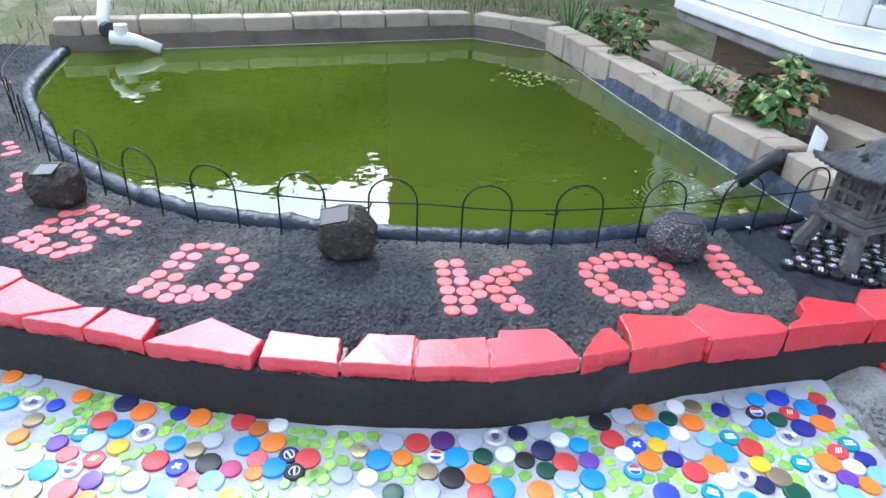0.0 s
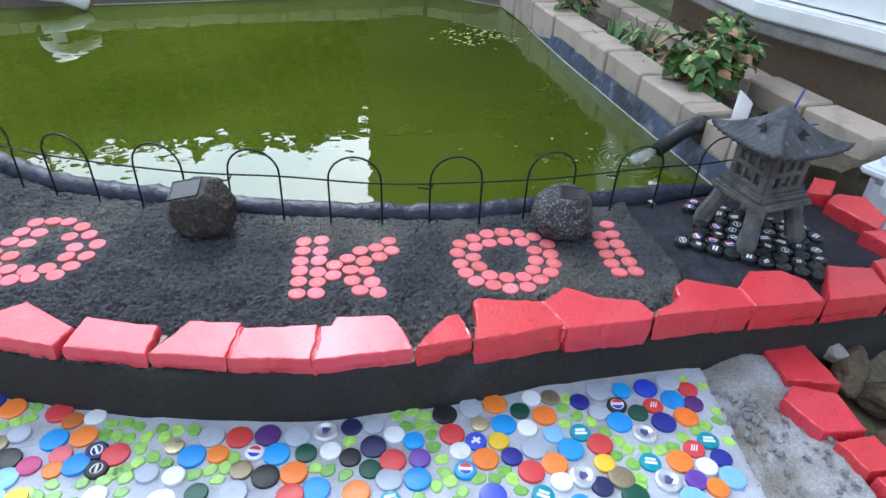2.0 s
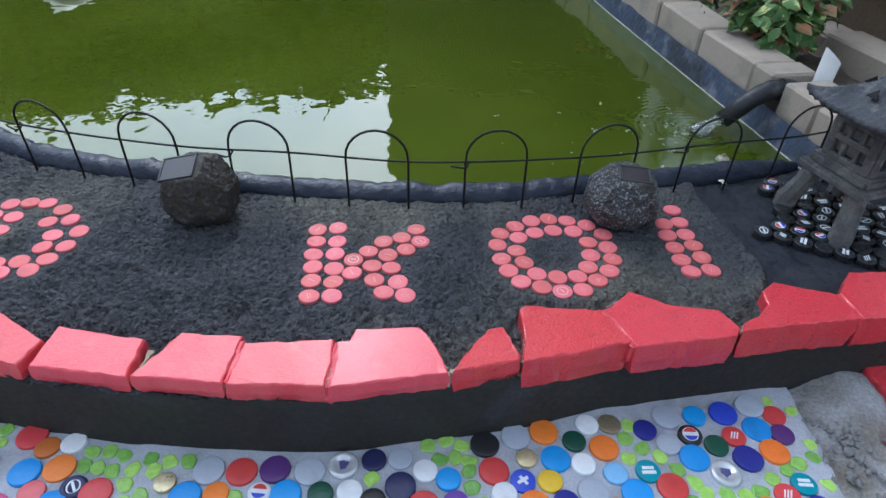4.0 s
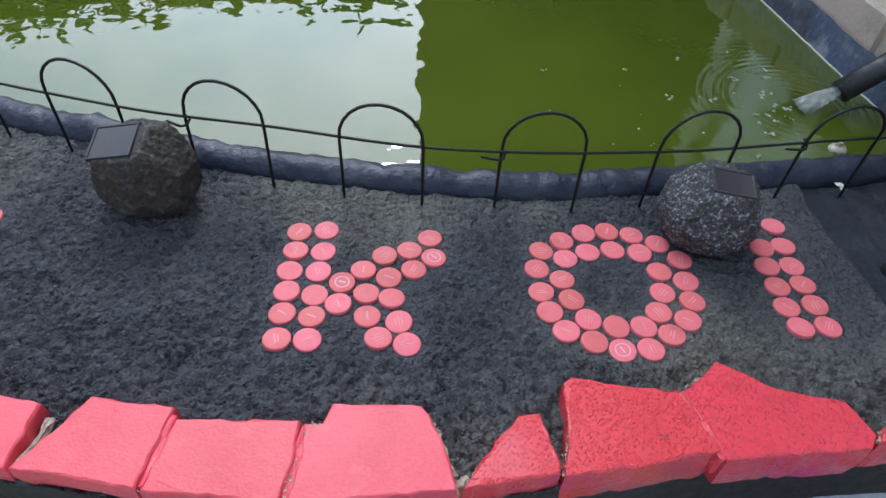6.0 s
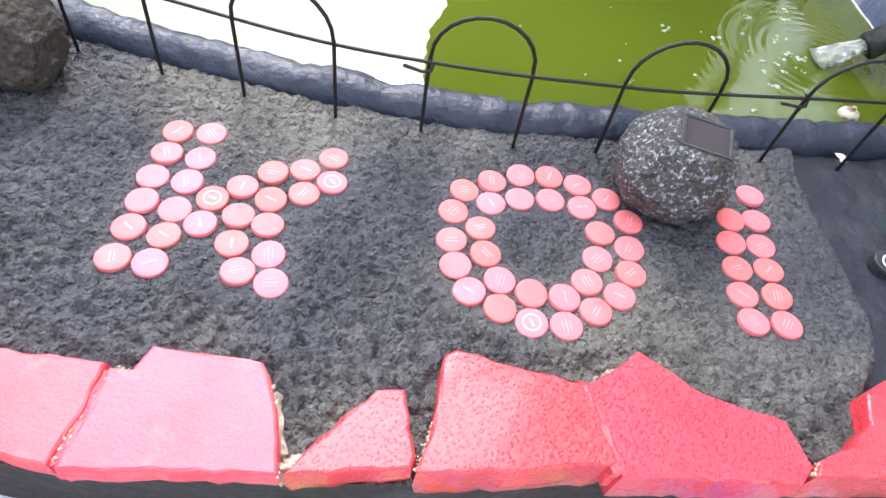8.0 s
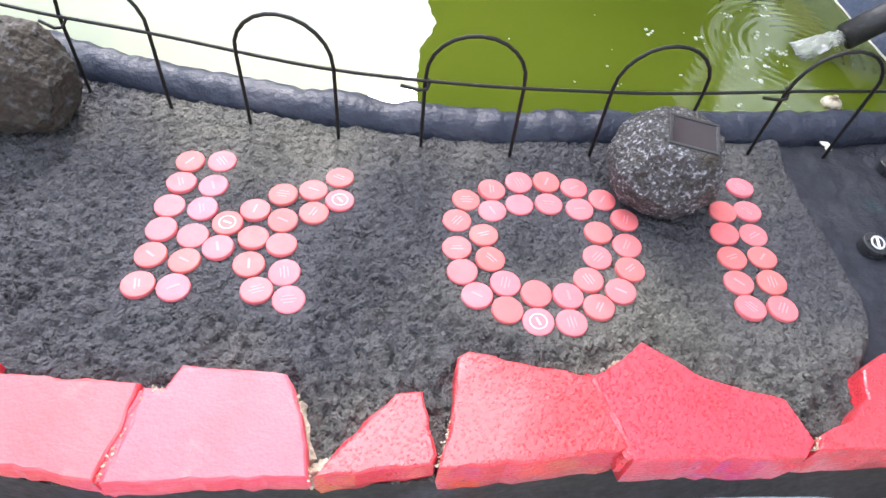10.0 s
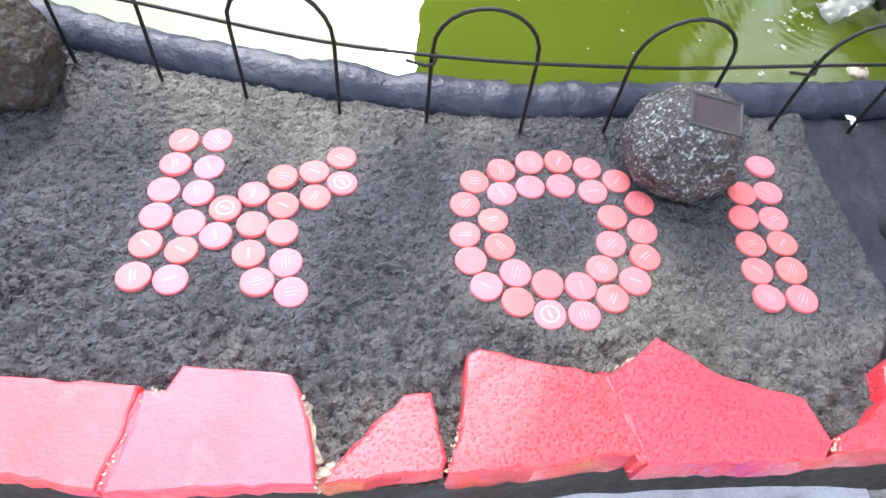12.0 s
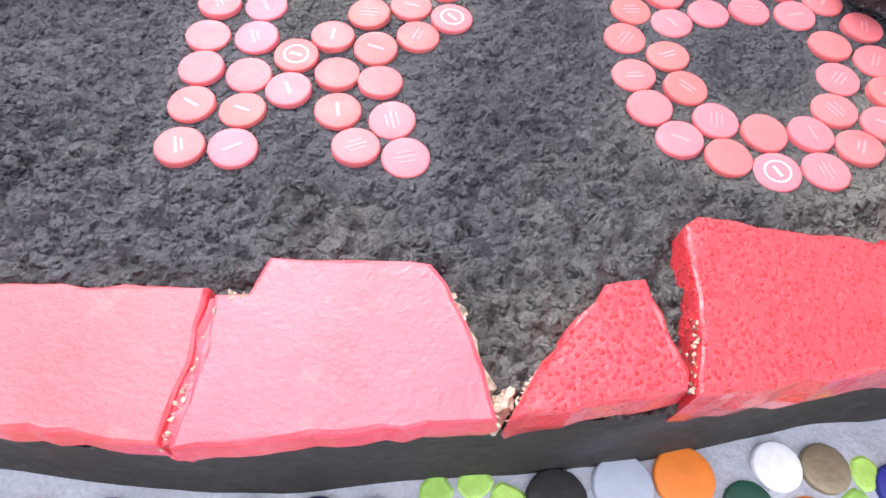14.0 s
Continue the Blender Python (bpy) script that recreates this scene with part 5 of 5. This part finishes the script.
tube(bm, [(*along(s), RAIL + 0.002 * math.sin(s * 17) + 0.006 * math.exp(-((along(s)[0] + 0.03) / 0.14) ** 2)) for s in np.arange(0.15, arc[-1] - 0.02, 0.03)], 0.0017, 6)
part("rail", bm, M_WIRE, fence, smooth=True)


# ---- solar rock lamps ----
def rock_lamp(x, y, sx, sy, sz, seed, face, label, skin=M_ROCK, half=0.0215, deep=0.85, cut=0.84, shift=(0.0, 0.0), turn=0.0, facets=()):
    """A hollow cast rock, chiselled flat in places, with a small sloping solar panel let into its top."""
    root = thing("solar_rock_lamp", label, "solar lamp", "rock lamps on the bed", at=(x, y, BED - 0.003))
    n = Vector(face).normalized()
    bm = bmesh.new()
    bmesh.ops.create_icosphere(bm, subdivisions=6, radius=1)
    rnd = random.Random(seed + 20)
    cuts = [(Vector(q[:3]).normalized(), q[3]) for q in facets]
    cuts += [(Vector((rnd.gauss(0, 1), rnd.gauss(0, 1), rnd.gauss(0.2, 0.6))).normalized(), rnd.uniform(0.84, 0.93)) for _ in range(9)]
    for v in bm.verts:
        d = v.co.normalized()
        v.co = d * (1 + 0.10 * noise.noise(d * 1.5 + Vector((seed * 3.1, 0, 0))) + 0.04 * noise.noise(d * 4 + Vector((seed, 0, 0))))
        for fn, fc in cuts:
            if v.co.dot(fn) > fc:
                v.co -= fn * 0.9 * (v.co.dot(fn) - fc)
        v.co += d * (0.030 * noise.noise(d * 10) + 0.022 * noise.noise(d * 22) + 0.014 * noise.noise(d * 48))
        if v.co.dot(n) > cut:
            v.co -= n * (v.co.dot(n) - cut)
        v.co = Vector((v.co.x * sx, v.co.y * sy, max(v.co.z, -0.86) * sz + sz * 0.84))
    part("rock", bm, skin, root, smooth=True)
    side = (Vector((math.cos(turn), math.sin(turn), 0)))
    side = (side - n * n.dot(side)).normalized()
    up = n.cross(side)
    mid = Vector((n.x * cut * sx, n.y * cut * sy, n.z * cut * sz + sz * 0.84)) - n * 0.0012
    m = Matrix((side, up, n)).transposed().to_4x4()
    m.translation = mid + side * shift[0] + up * shift[1]
    cell = part("panel", box_bm(2 * half, 2 * deep * half, 0.004), M_CELL, root, "dark glossy solar cell")
    cell.matrix_basis = m
    for sx_, sy_, lx, ly in ((0, 1, 2 * half + 0.005, 0.003), (0, -1, 2 * half + 0.005, 0.003), (1, 0, 0.003, 2 * deep * half), (-1, 0, 0.003, 2 * deep * half)):
        rim = part("rim", box_bm(lx, ly, 0.005), M_PANELRIM, root)
        rim.matrix_basis = m @ Matrix.Translation((sx_ * (half + 0.001), sy_ * (deep * half + 0.0015), 0.0005))
    return root


def box_bm(x, y, z):
    bm = bmesh.new()
    box(bm, 0, 0, 0, x, y, z, min(x, y, z) * 0.15)
    return bm


rock_lamp(-0.192, 0.172, 0.060, 0.052, 0.0565, 1, (-0.20, -0.30, 0.93), "dark brown rock-shaped solar lamp with a tilted panel", half=0.0245, deep=0.8, cut=0.80, shift=(-0.010, 0.004), turn=0.1,
          facets=((0.75, -0.1, 0.66, 0.80), (-0.95, -0.2, 0.2, 0.86), (-0.3, -0.95, 0.1, 0.86), (0.6, -0.75, 0.2, 0.84), (0.95, -0.1, -0.1, 0.88)))
rock_lamp(0.447, 0.222, 0.061, 0.054, 0.0505, 4, (0.05, -0.10, 0.99), "flecked grey rock-shaped solar lamp beside the letter I", M_FLECKED, 0.0210, 0.80, 0.80, (0.010, 0.004), -0.06,
          facets=((-0.72, -0.25, 0.62, 0.80), (0.96, -0.1, 0.15, 0.84), (0.0, -0.9, 0.45, 0.84), (-0.95, -0.1, -0.2, 0.88)))
rock_lamp(-0.83, 0.335, 0.062, 0.05, 0.050, 7, (-0.1, -0.2, 0.97), "brownish rock-shaped solar lamp beside the letter E")

# ---- pagoda lantern on its mat of black caps ----
LX, LY, LZ, LT = 0.808, 0.262, BED + 0.001, -23
lantern = thing("stone_lantern", "small weathered grey cement pagoda lantern on splayed legs", "garden lantern", at=(LX, LY, LZ))
lantern.rotation_euler = (0, 0, radians(LT + 45))


for ax, ay in ((1, 1), (1, -1), (-1, 1), (-1, -1)):
    bm = bmesh.new()
    tube(bm, [(ax * 0.057, ay * 0.057, -0.006), (ax * 0.056, ay * 0.056, 0.012), (ax * 0.047, ay * 0.047, 0.045), (ax * 0.040, ay * 0.040, 0.078)], [0.018, 0.0175, 0.015, 0.017], 8)
    part("leg", bm, M_LANTERN, lantern)
bm = bmesh.new()
box(bm, 0, 0, 0.078, 0.125, 0.125, 0.014, 0.004, None, 2)
box(bm, 0, 0, 0.092, 0.108, 0.108, 0.016, 0.004, None, 2)
part("platform", bm, M_LANTERN, lantern)
for k in range(4):
    bm = bmesh.new()
    r = pose(0, 0, 0, 0, 0, 90 * k)
    for x in (-0.035, 0.035):
        vs = box(bm, x, -0.040, 0.133, 0.014, 0.012, 0.066, 0.002)
    for z in (0.104, 0.134, 0.162):
        box(bm, 0, -0.040, z, 0.082, 0.011, 0.010, 0.002)
    for x in (-0.012, 0.012):
        box(bm, x, -0.040, 0.133, 0.007, 0.009, 0.06, 0.0015)
    bmesh.ops.transform(bm, matrix=r, verts=bm.verts[:])
    part("lattice", bm, M_LANTERN, lantern)
bm = bmesh.new()
# solid block; the hollow's shade is put into its near-black colour
box(bm, 0, 0, 0.132, 0.066, 0.066, 0.06)
part("core", bm, M_DARK, lantern, "solid core coloured dark for the shade behind the lattice")
bm = bmesh.new()
box(bm, 0, 0, 0.132, 0.074, 0.074, 0.046, 0.003)
part("chamber", bm, M_LANTERN, lantern)
bm = bmesh.new()
box(bm, 0, 0, 0.172, 0.104, 0.104, 0.012, 0.003, None, 2)
part("cornice", bm, M_LANTERN, lantern)
bm = bmesh.new()
NR = 41
tops, lows = [], []
for i in range(NR):
    ta, la = [], []
    for j in range(NR):
        u, v = 2 * i / (NR - 1) - 1, 2 * j / (NR - 1) - 1
        r = max(abs(u), abs(v))
        corner = (abs(u) * abs(v)) ** 2.2
        z = 0.186 + 0.044 * (1 - r) ** 1.5 + 0.009 * corner + 0.004 * (1 - r)
        across = v if abs(u) > abs(v) else u
        z += 0.0017 * math.sin(across * 40) * (r > 0.12) * (abs(abs(u) - abs(v)) > 0.09)
        if abs(abs(u) - abs(v)) < 0.06:
            z += 0.004
        half = 0.081
        ta.append(bm.verts.new((u * half, v * half, z)))
        la.append(bm.verts.new((u * half * 0.985, v * half * 0.985, min(z - 0.008, 0.180 + 0.010 * corner))))
    tops.append(ta)
    lows.append(la)
for i in range(NR - 1):
    for j in range(NR - 1):
        bm.faces.new((tops[i][j], tops[i + 1][j], tops[i + 1][j + 1], tops[i][j + 1]))
        bm.faces.new((lows[i][j], lows[i][j + 1], lows[i + 1][j + 1], lows[i + 1][j]))
for i in range(NR - 1):
    for a, b, c, d in ((tops[i][0], tops[i + 1][0], lows[i + 1][0], lows[i][0]), (tops[i][-1], tops[i + 1][-1], lows[i + 1][-1], lows[i][-1]),
                       (tops[0][i], tops[0][i + 1], lows[0][i + 1], lows[0][i]), (tops[-1][i], tops[-1][i + 1], lows[-1][i + 1], lows[-1][i])):
        bm.faces.new((a, b, c, d))
bmesh.ops.recalc_face_normals(bm, faces=bm.faces[:])
part("roof", bm, M_LANTERNROOF, lantern, "curved roof with ribbed tiles and raised corners", smooth=True)
for side in range(4):
    bm = bmesh.new()
    tri = [bm.verts.new(v) for v in ((-0.010, -0.050, 0.2065), (0.010, -0.050, 0.2065), (0.0, -0.040, 0.2175), (0.0, -0.034, 0.202))]
    for f in ((0, 1, 2), (0, 2, 3), (1, 3, 2), (0, 3, 1)):
        bm.faces.new([tri[i] for i in f])
    bmesh.ops.transform(bm, matrix=pose(0, 0, 0, 0, 0, 90 * side), verts=bm.verts[:])
    part("vent", bm, M_DARK, lantern, "small dark triangular vent")
bm = bmesh.new()
lathe(bm, [(0.034, 0.206), (0.030, 0.217), (0.024, 0.223), (0.019, 0.231), (0.012, 0.237), (0, 0.240)], 8)
part("finial", bm, M_LANTERNROOF, lantern)

mat = thing("cap_mat", "patch of black bottle caps set in the bed under the lantern", "cap patch", at=(0.80, 0.235, BED))
M_BLACKCAP = plastic("black_cap", (0.02, 0.021, 0.024), 0.3, 0.2)
BLACKCAP = cap_mesh("cap", 0.0135, 0.009, M_BLACKCAP)
ca, sa = math.cos(radians(-24)), math.sin(radians(-24))
for i in range(-4, 5):
    for j in range(-4, 4):
        u, v = i * 0.0285 + 0.006 * (j % 2), j * 0.0275
        x, y = u * ca - v * sa, u * sa + v * ca
        if abs(u) > 0.115 + random.uniform(-0.012, 0.01) or abs(v) > 0.095:
            continue
        cap = shared("cap", BLACKCAP, mat, pose(x, y, -0.0058, random.uniform(-4, 4), random.uniform(-4, 4), random.uniform(0, 360)))
        p = random.random()
        if p < 0.12:
            for me in MARKS[:3]:
                shared(me.name.split(".")[0], me, cap, pose(0, 0, 0.0097) @ Matrix.Diagonal((0.75, 0.75, 0.6, 1)))
        elif p < 0.75:
            shared("mark", MARKS[random.choice((4, 6, 3))], cap, pose(0, 0, 0.0097, 0, 0, random.uniform(0, 90)) @ Matrix.Diagonal((0.9, 0.9, 0.6, 1)))

# ---- pipes ----
pipe = thing("outlet_pipe", "black plastic outlet pipe resting in a gap of the block wall", "pipe", at=(0.80, 0.590, 0.168))
bm = bmesh.new()
run = [(0.12, 0.02, 0.0), (0.06, 0.004, 0.006), (0.012, 0.0, 0.010), (-0.010, -0.003, 0.009), (-0.028, -0.007, 0.002), (-0.044, -0.011, -0.009), (-0.094, -0.028, -0.046)]
rr = tube(bm, run, [0.018, 0.018, 0.019, 0.0195, 0.0195, 0.018, 0.0178], 18, False)
ri = tube(bm, [run[-1], run[-2]], 0.0145, 18, False)
bmesh.ops.bridge_loops(bm, edges=[e for e in bm.edges if e.is_boundary and all((v in rr[-1]) or (v in ri[0]) for v in e.verts)])
part("tube", bm, M_BLACKPIPE, pipe, smooth=True)
bm = bmesh.new()
tube(bm, [(0.030, 0.001, 0.008), (0.008, 0.0, 0.010)], 0.0215, 18)
part("collar", bm, M_BLACKPIPE, pipe)
bm = bmesh.new()
rnd = random.Random(5)
tube(bm, [(-0.085, -0.023, -0.044), (-0.108, -0.03, -0.052), (-0.128, -0.036, -0.062), (-0.142, -0.04, -0.075)], [0.008, 0.010, 0.012, 0.017], 16)
bmesh.ops.subdivide_edges(bm, edges=bm.edges[:], cuts=3, use_grid_fill=True)
for v in bm.verts:
    v.co += noise.noise_vector(v.co * 130) * 0.006 + noise.noise_vector(v.co * 420) * 0.0024
part("spout", bm, M_SPOUT, pipe, "frothy white water pouring from the pipe", smooth=True)

bm = bmesh.new()
for i in range(46):
    a, d = random.uniform(0, 6.28), abs(random.gauss(0, 0.16))
    x, y = 0.64 - d * abs(math.cos(a)) * 1.1, 0.54 + d * math.sin(a) * 0.6
    if y < 0.36 + 0.3 * max(x - 0.43, 0) or x > 0.74:
        continue
    for j in range(random.choice((1, 1, 2, 4, 6))):
        r = random.choice((0.0009, 0.0012, 0.0016, 0.0022, 0.003))
        vs = bmesh.ops.create_icosphere(bm, subdivisions=2, radius=r)["verts"]
        bmesh.ops.transform(bm, matrix=pose(x + (j > 0) * random.gauss(0, 0.004), y + (j > 0) * random.gauss(0, 0.003), WATER) @ Matrix.Diagonal((1, 1, 0.6, 1)), verts=vs)
tagged(mesh_ob("bubbles", bm, M_FOAM, True), "white bubbles floating where the pipe pours in", "bubbles", kind="stuff")

pvc = thing("pvc_pipe", "white plastic pipe with a tee over the pond's corner", "pipe", at=(-1.33, 1.665, 0.195))
bm = bmesh.new()
tube(bm, [(-0.01, 0.0, -0.034), (0.055, 0.012, -0.042), (0.085, 0.02, -0.048), (0.165, 0.033, -0.080)], [0.026, 0.026, 0.022, 0.021], 16)
part("arm", bm, M_PVC, pvc, smooth=True)
bm = bmesh.new()
tube(bm, [(0.03, 0.01, -0.04), (0.032, 0.01, 0.014)], [0.026, 0.025], 16)
part("tee", bm, M_PVC, pvc)
bm = bmesh.new()
tube(bm, [(-0.045, 0.035, -0.01), (-0.055, 0.06, 0.03), (-0.065, 0.12, 0.09), (-0.08, 0.24, 0.13), (-0.10, 0.5, 0.15)], 0.024, 14)
part("feed", bm, M_PVC, pvc, smooth=True)
bm = bmesh.new()
tube(bm, [(-0.035, 0.03, -0.012), (-0.01, 0.01, -0.012)], 0.031, 14)
part("coupling", bm, M_BLACKPIPE, pvc)

stub = thing("pipe_stub", "short white plastic pipe standing in the planter", "pipe", at=(0.895, 0.615, 0.13))
bm = bmesh.new()
rr = tube(bm, [(0, 0, 0), (0.003, 0.003, 0.06), (0.006, 0.006, 0.108)], 0.0175, 16, False)
for v in rr[-1]:
    v.co.z -= 0.8 * (v.co.x - 0.006)
part("tube", bm, M_PVC, stub, smooth=True)

bm = bmesh.new()
tube(bm, [tuple(p) for p in spline([(0.82, 0.268, 0.344), (0.835, 0.285, 0.366), (0.86, 0.33, 0.345), (0.89, 0.41, 0.25), (0.93, 0.50, 0.205), (1.0, 0.56, 0.197), (1.06, 0.58, 0.196)], 30)], 0.0018, 6)
tagged(mesh_ob("cord", bm, M_BLUE_CORD, True), "thin blue cord looped over the lantern's tip", "cord")

# ---- white tub ----
tub = thing("storage_tub", "white plastic tub with a lid standing behind red slabs", "tub", at=(1.326, 0.385, -0.03))
tub.rotation_euler = (0, 0, radians(-58))
bm = bmesh.new()
box(bm, 0, 0, 0.085, 0.34, 0.24, 0.17, 0.02, None, 3)
part("body", bm, M_TUB, tub, smooth=False)
bm = bmesh.new()
box(bm, 0, 0, 0.175, 0.37, 0.27, 0.02, 0.006, None, 2)
box(bm, 0, 0, 0.195, 0.33, 0.23, 0.035, 0.012, None, 2)
part("lid", bm, M_TUB, tub)
for sx in (-1, 1):
    bm = bmesh.new()
    box(bm, sx * 0.1, -0.137, 0.16, 0.05, 0.02, 0.05, 0.005, None, 2)
    part("clasp", bm, M_TUB, tub)


# ---- plants in the planter ----
def leaf(bm, m, l, w):
    pts = [(0, 0, 0), (0.25 * l, 0.42 * w, 0.06 * l), (0.55 * l, 0.5 * w, 0.04 * l), (l, 0, -0.10 * l), (0.55 * l, -0.5 * w, 0.04 * l), (0.25 * l, -0.42 * w, 0.06 * l), (0.3 * l, 0, 0.0), (0.6 * l, 0, -0.02 * l)]
    v = [bm.verts.new(m @ Vector(p)) for p in pts]
    for f in ((0, 6, 1), (1, 6, 7, 2), (2, 7, 3), (0, 5, 6), (5, 4, 7, 6), (4, 3, 7)):
        bm.faces.new([v[i] for i in f])


def bush(x, y, z, h, spread, leaves, size, reds, seed, label):
    rnd = random.Random(seed)
    root = thing("shrub", label, "shrub", "shrubs in the planter", at=(x, y, z))
    bm_g, bm_r = bmesh.new(), bmesh.new()
    tips = []
    for i in range(9):
        a = rnd.uniform(0, 6.28)
        d = spread * rnd.uniform(0.25, 1)
        tip = Vector((math.cos(a) * d, math.sin(a) * d, h * rnd.uniform(0.55, 1.0)))
        bm_s = bmesh.new()
        tube(bm_s, [(0.1 * tip.x, 0.1 * tip.y, -0.01), (tip.x * 0.55, tip.y * 0.55, tip.z * 0.65), tip], [0.004, 0.003, 0.0015], 5)
        part("stem", bm_s, M_STEM, root)
        tips.append(tip)
    for i in range(leaves):
        t = rnd.choice(tips)
        u = rnd.uniform(0.12, 1.0)
        p = Vector((t.x * u, t.y * u, t.z * (0.25 + 0.75 * u))) + Vector((rnd.gauss(0, 0.018), rnd.gauss(0, 0.018), rnd.gauss(0, 0.012)))
        out = math.degrees(math.atan2(p.y, p.x)) + rnd.uniform(-70, 70)
        s = size * rnd.uniform(0.6, 1.2)
        leaf(bm_r if rnd.random() < reds else bm_g, pose(*p, rnd.uniform(-35, 35), rnd.uniform(-10, 50), out), s, s * 0.6)
    part("foliage", bm_g, M_LEAF_GREEN, root, "cream-edged green leaves")
    if reds:
        part("red_foliage", bm_r, M_LEAF_RED, root, "reddish young leaves")


bush(0.905, 0.885, 0.13, 0.235, 0.125, 520, 0.052, 0.16, 1, "bushy variegated shrub with cream and red leaves")
bush(0.80, 1.16, 0.13, 0.17, 0.06, 60, 0.045, 0.05, 2, "small green shrub beside the concrete blocks")
bush(0.665, 1.62, 0.13, 0.24, 0.09, 90, 0.05, 0.15, 3, "thin variegated shrub with pale leaf edges")
bush(0.62, 1.95, 0.13, 0.2, 0.12, 80, 0.05, 0.1, 4, "loose green shrub at the planter's end")


def strap_plant(x, y, z, n, l, seed, label, mat_):
    rnd = random.Random(seed)
    root = thing("strap_plant", label, "plant", "strap plants in the planter", at=(x, y, z))
    for i in range(n):
        bm = bmesh.new()
        a, tilt = rnd.uniform(0, 6.28), rnd.uniform(0.2, 0.8)
        ll = l * rnd.uniform(0.6, 1.1)
        rows_ = []
        for k in range(6):
            u = k / 5
            d, zz = ll * u * tilt, ll * (u - 0.45 * tilt * u * u)
            w = 0.007 * (1 - u ** 2) + 0.0005
            rows_.append([bm.verts.new((math.cos(a) * d - math.sin(a) * w * s, math.sin(a) * d + math.cos(a) * w * s, zz)) for s in (-1, 1)])
        for p, q in zip(rows_, rows_[1:]):
            bm.faces.new((p[0], p[1], q[1], q[0]))
        part("blade", bm, mat_, root)


strap_plant(0.735, 1.30, 0.13, 22, 0.14, 1, "tuft of green strap leaves behind the blocks", M_STRAP)
strap_plant(0.78, 1.02, 0.13, 18, 0.10, 2, "tuft of pale green strap leaves beside the shrub", M_STRAP)
strap_plant(0.55, 2.2, 0.10, 30, 0.25, 3, "clump of long green strap leaves beyond the pond", M_STRAP)

# grass behind the far edging
bm = bmesh.new()
rnd = random.Random(11)
for i in range(3200):
    x = rnd.uniform(-2.2, 0.9)
    y = 2.45 + 0.36 * min(x, 0.1) + abs(rnd.gauss(0, 0.5))
    z = ground_height(x, y)
    a, l = rnd.uniform(0, 6.28), rnd.uniform(0.03, 0.10)
    w = 0.003
    b0 = bm.verts.new((x - math.sin(a) * w, y + math.cos(a) * w, z - 0.01))
    b1 = bm.verts.new((x + math.sin(a) * w, y - math.cos(a) * w, z - 0.01))
    t = bm.verts.new((x + math.cos(a) * l * 0.5, y + math.sin(a) * l * 0.5, z + l))
    bm.faces.new((b0, b1, t))
tagged(mesh_ob("grass", bm, M_GRASS), "thin dry grass beyond the pond's edging", "grass", kind="stuff")

# floating scum at the far end
bm = bmesh.new()
for i in range(90):
    x, y = random.gauss(0.33, 0.07), random.gauss(1.60, 0.06)
    r = random.uniform(0.0015, 0.006)
    bm.faces.new([bm.verts.new((x + r * math.cos(a) * 1.5, y + r * math.sin(a), WATER + 0.0015)) for a in np.linspace(0, 6.283, 7)[:-1]])
tagged(mesh_ob("scum", bm, M_LEAFLITTER), "pale scum floating on green water", "scum", kind="stuff")

# small float and litter
float_ = thing("skimmer_float", "small stained pale plastic float bobbing beside the liner", "float", at=(0.68, 0.446, WATER))
bm = bmesh.new()
lathe(bm, [(0, 0.008), (0.005, 0.008), (0.011, 0.005), (0.013, 0.0), (0.010, -0.004), (0, -0.005)], 16)
part("cap", bm, M_FLOAT, float_, smooth=True)
bm = bmesh.new()
lathe(bm, [(0, 0.013), (0.003, 0.0125), (0.004, 0.009), (0.004, 0.006)], 10)
part("knob", bm, M_FLOAT, float_)
bm = bmesh.new()
leaf(bm, pose(0.641, 0.332, BED + 0.006, 8, 5, 40), 0.014, 0.009)
leaf(bm, pose(0.648, 0.337, BED + 0.006, -12, 3, 130), 0.014, 0.008)
tagged(mesh_ob("dry_leaf", bm, M_CRUST), "pale dry leaf scrap lying on the bed", "leaf")
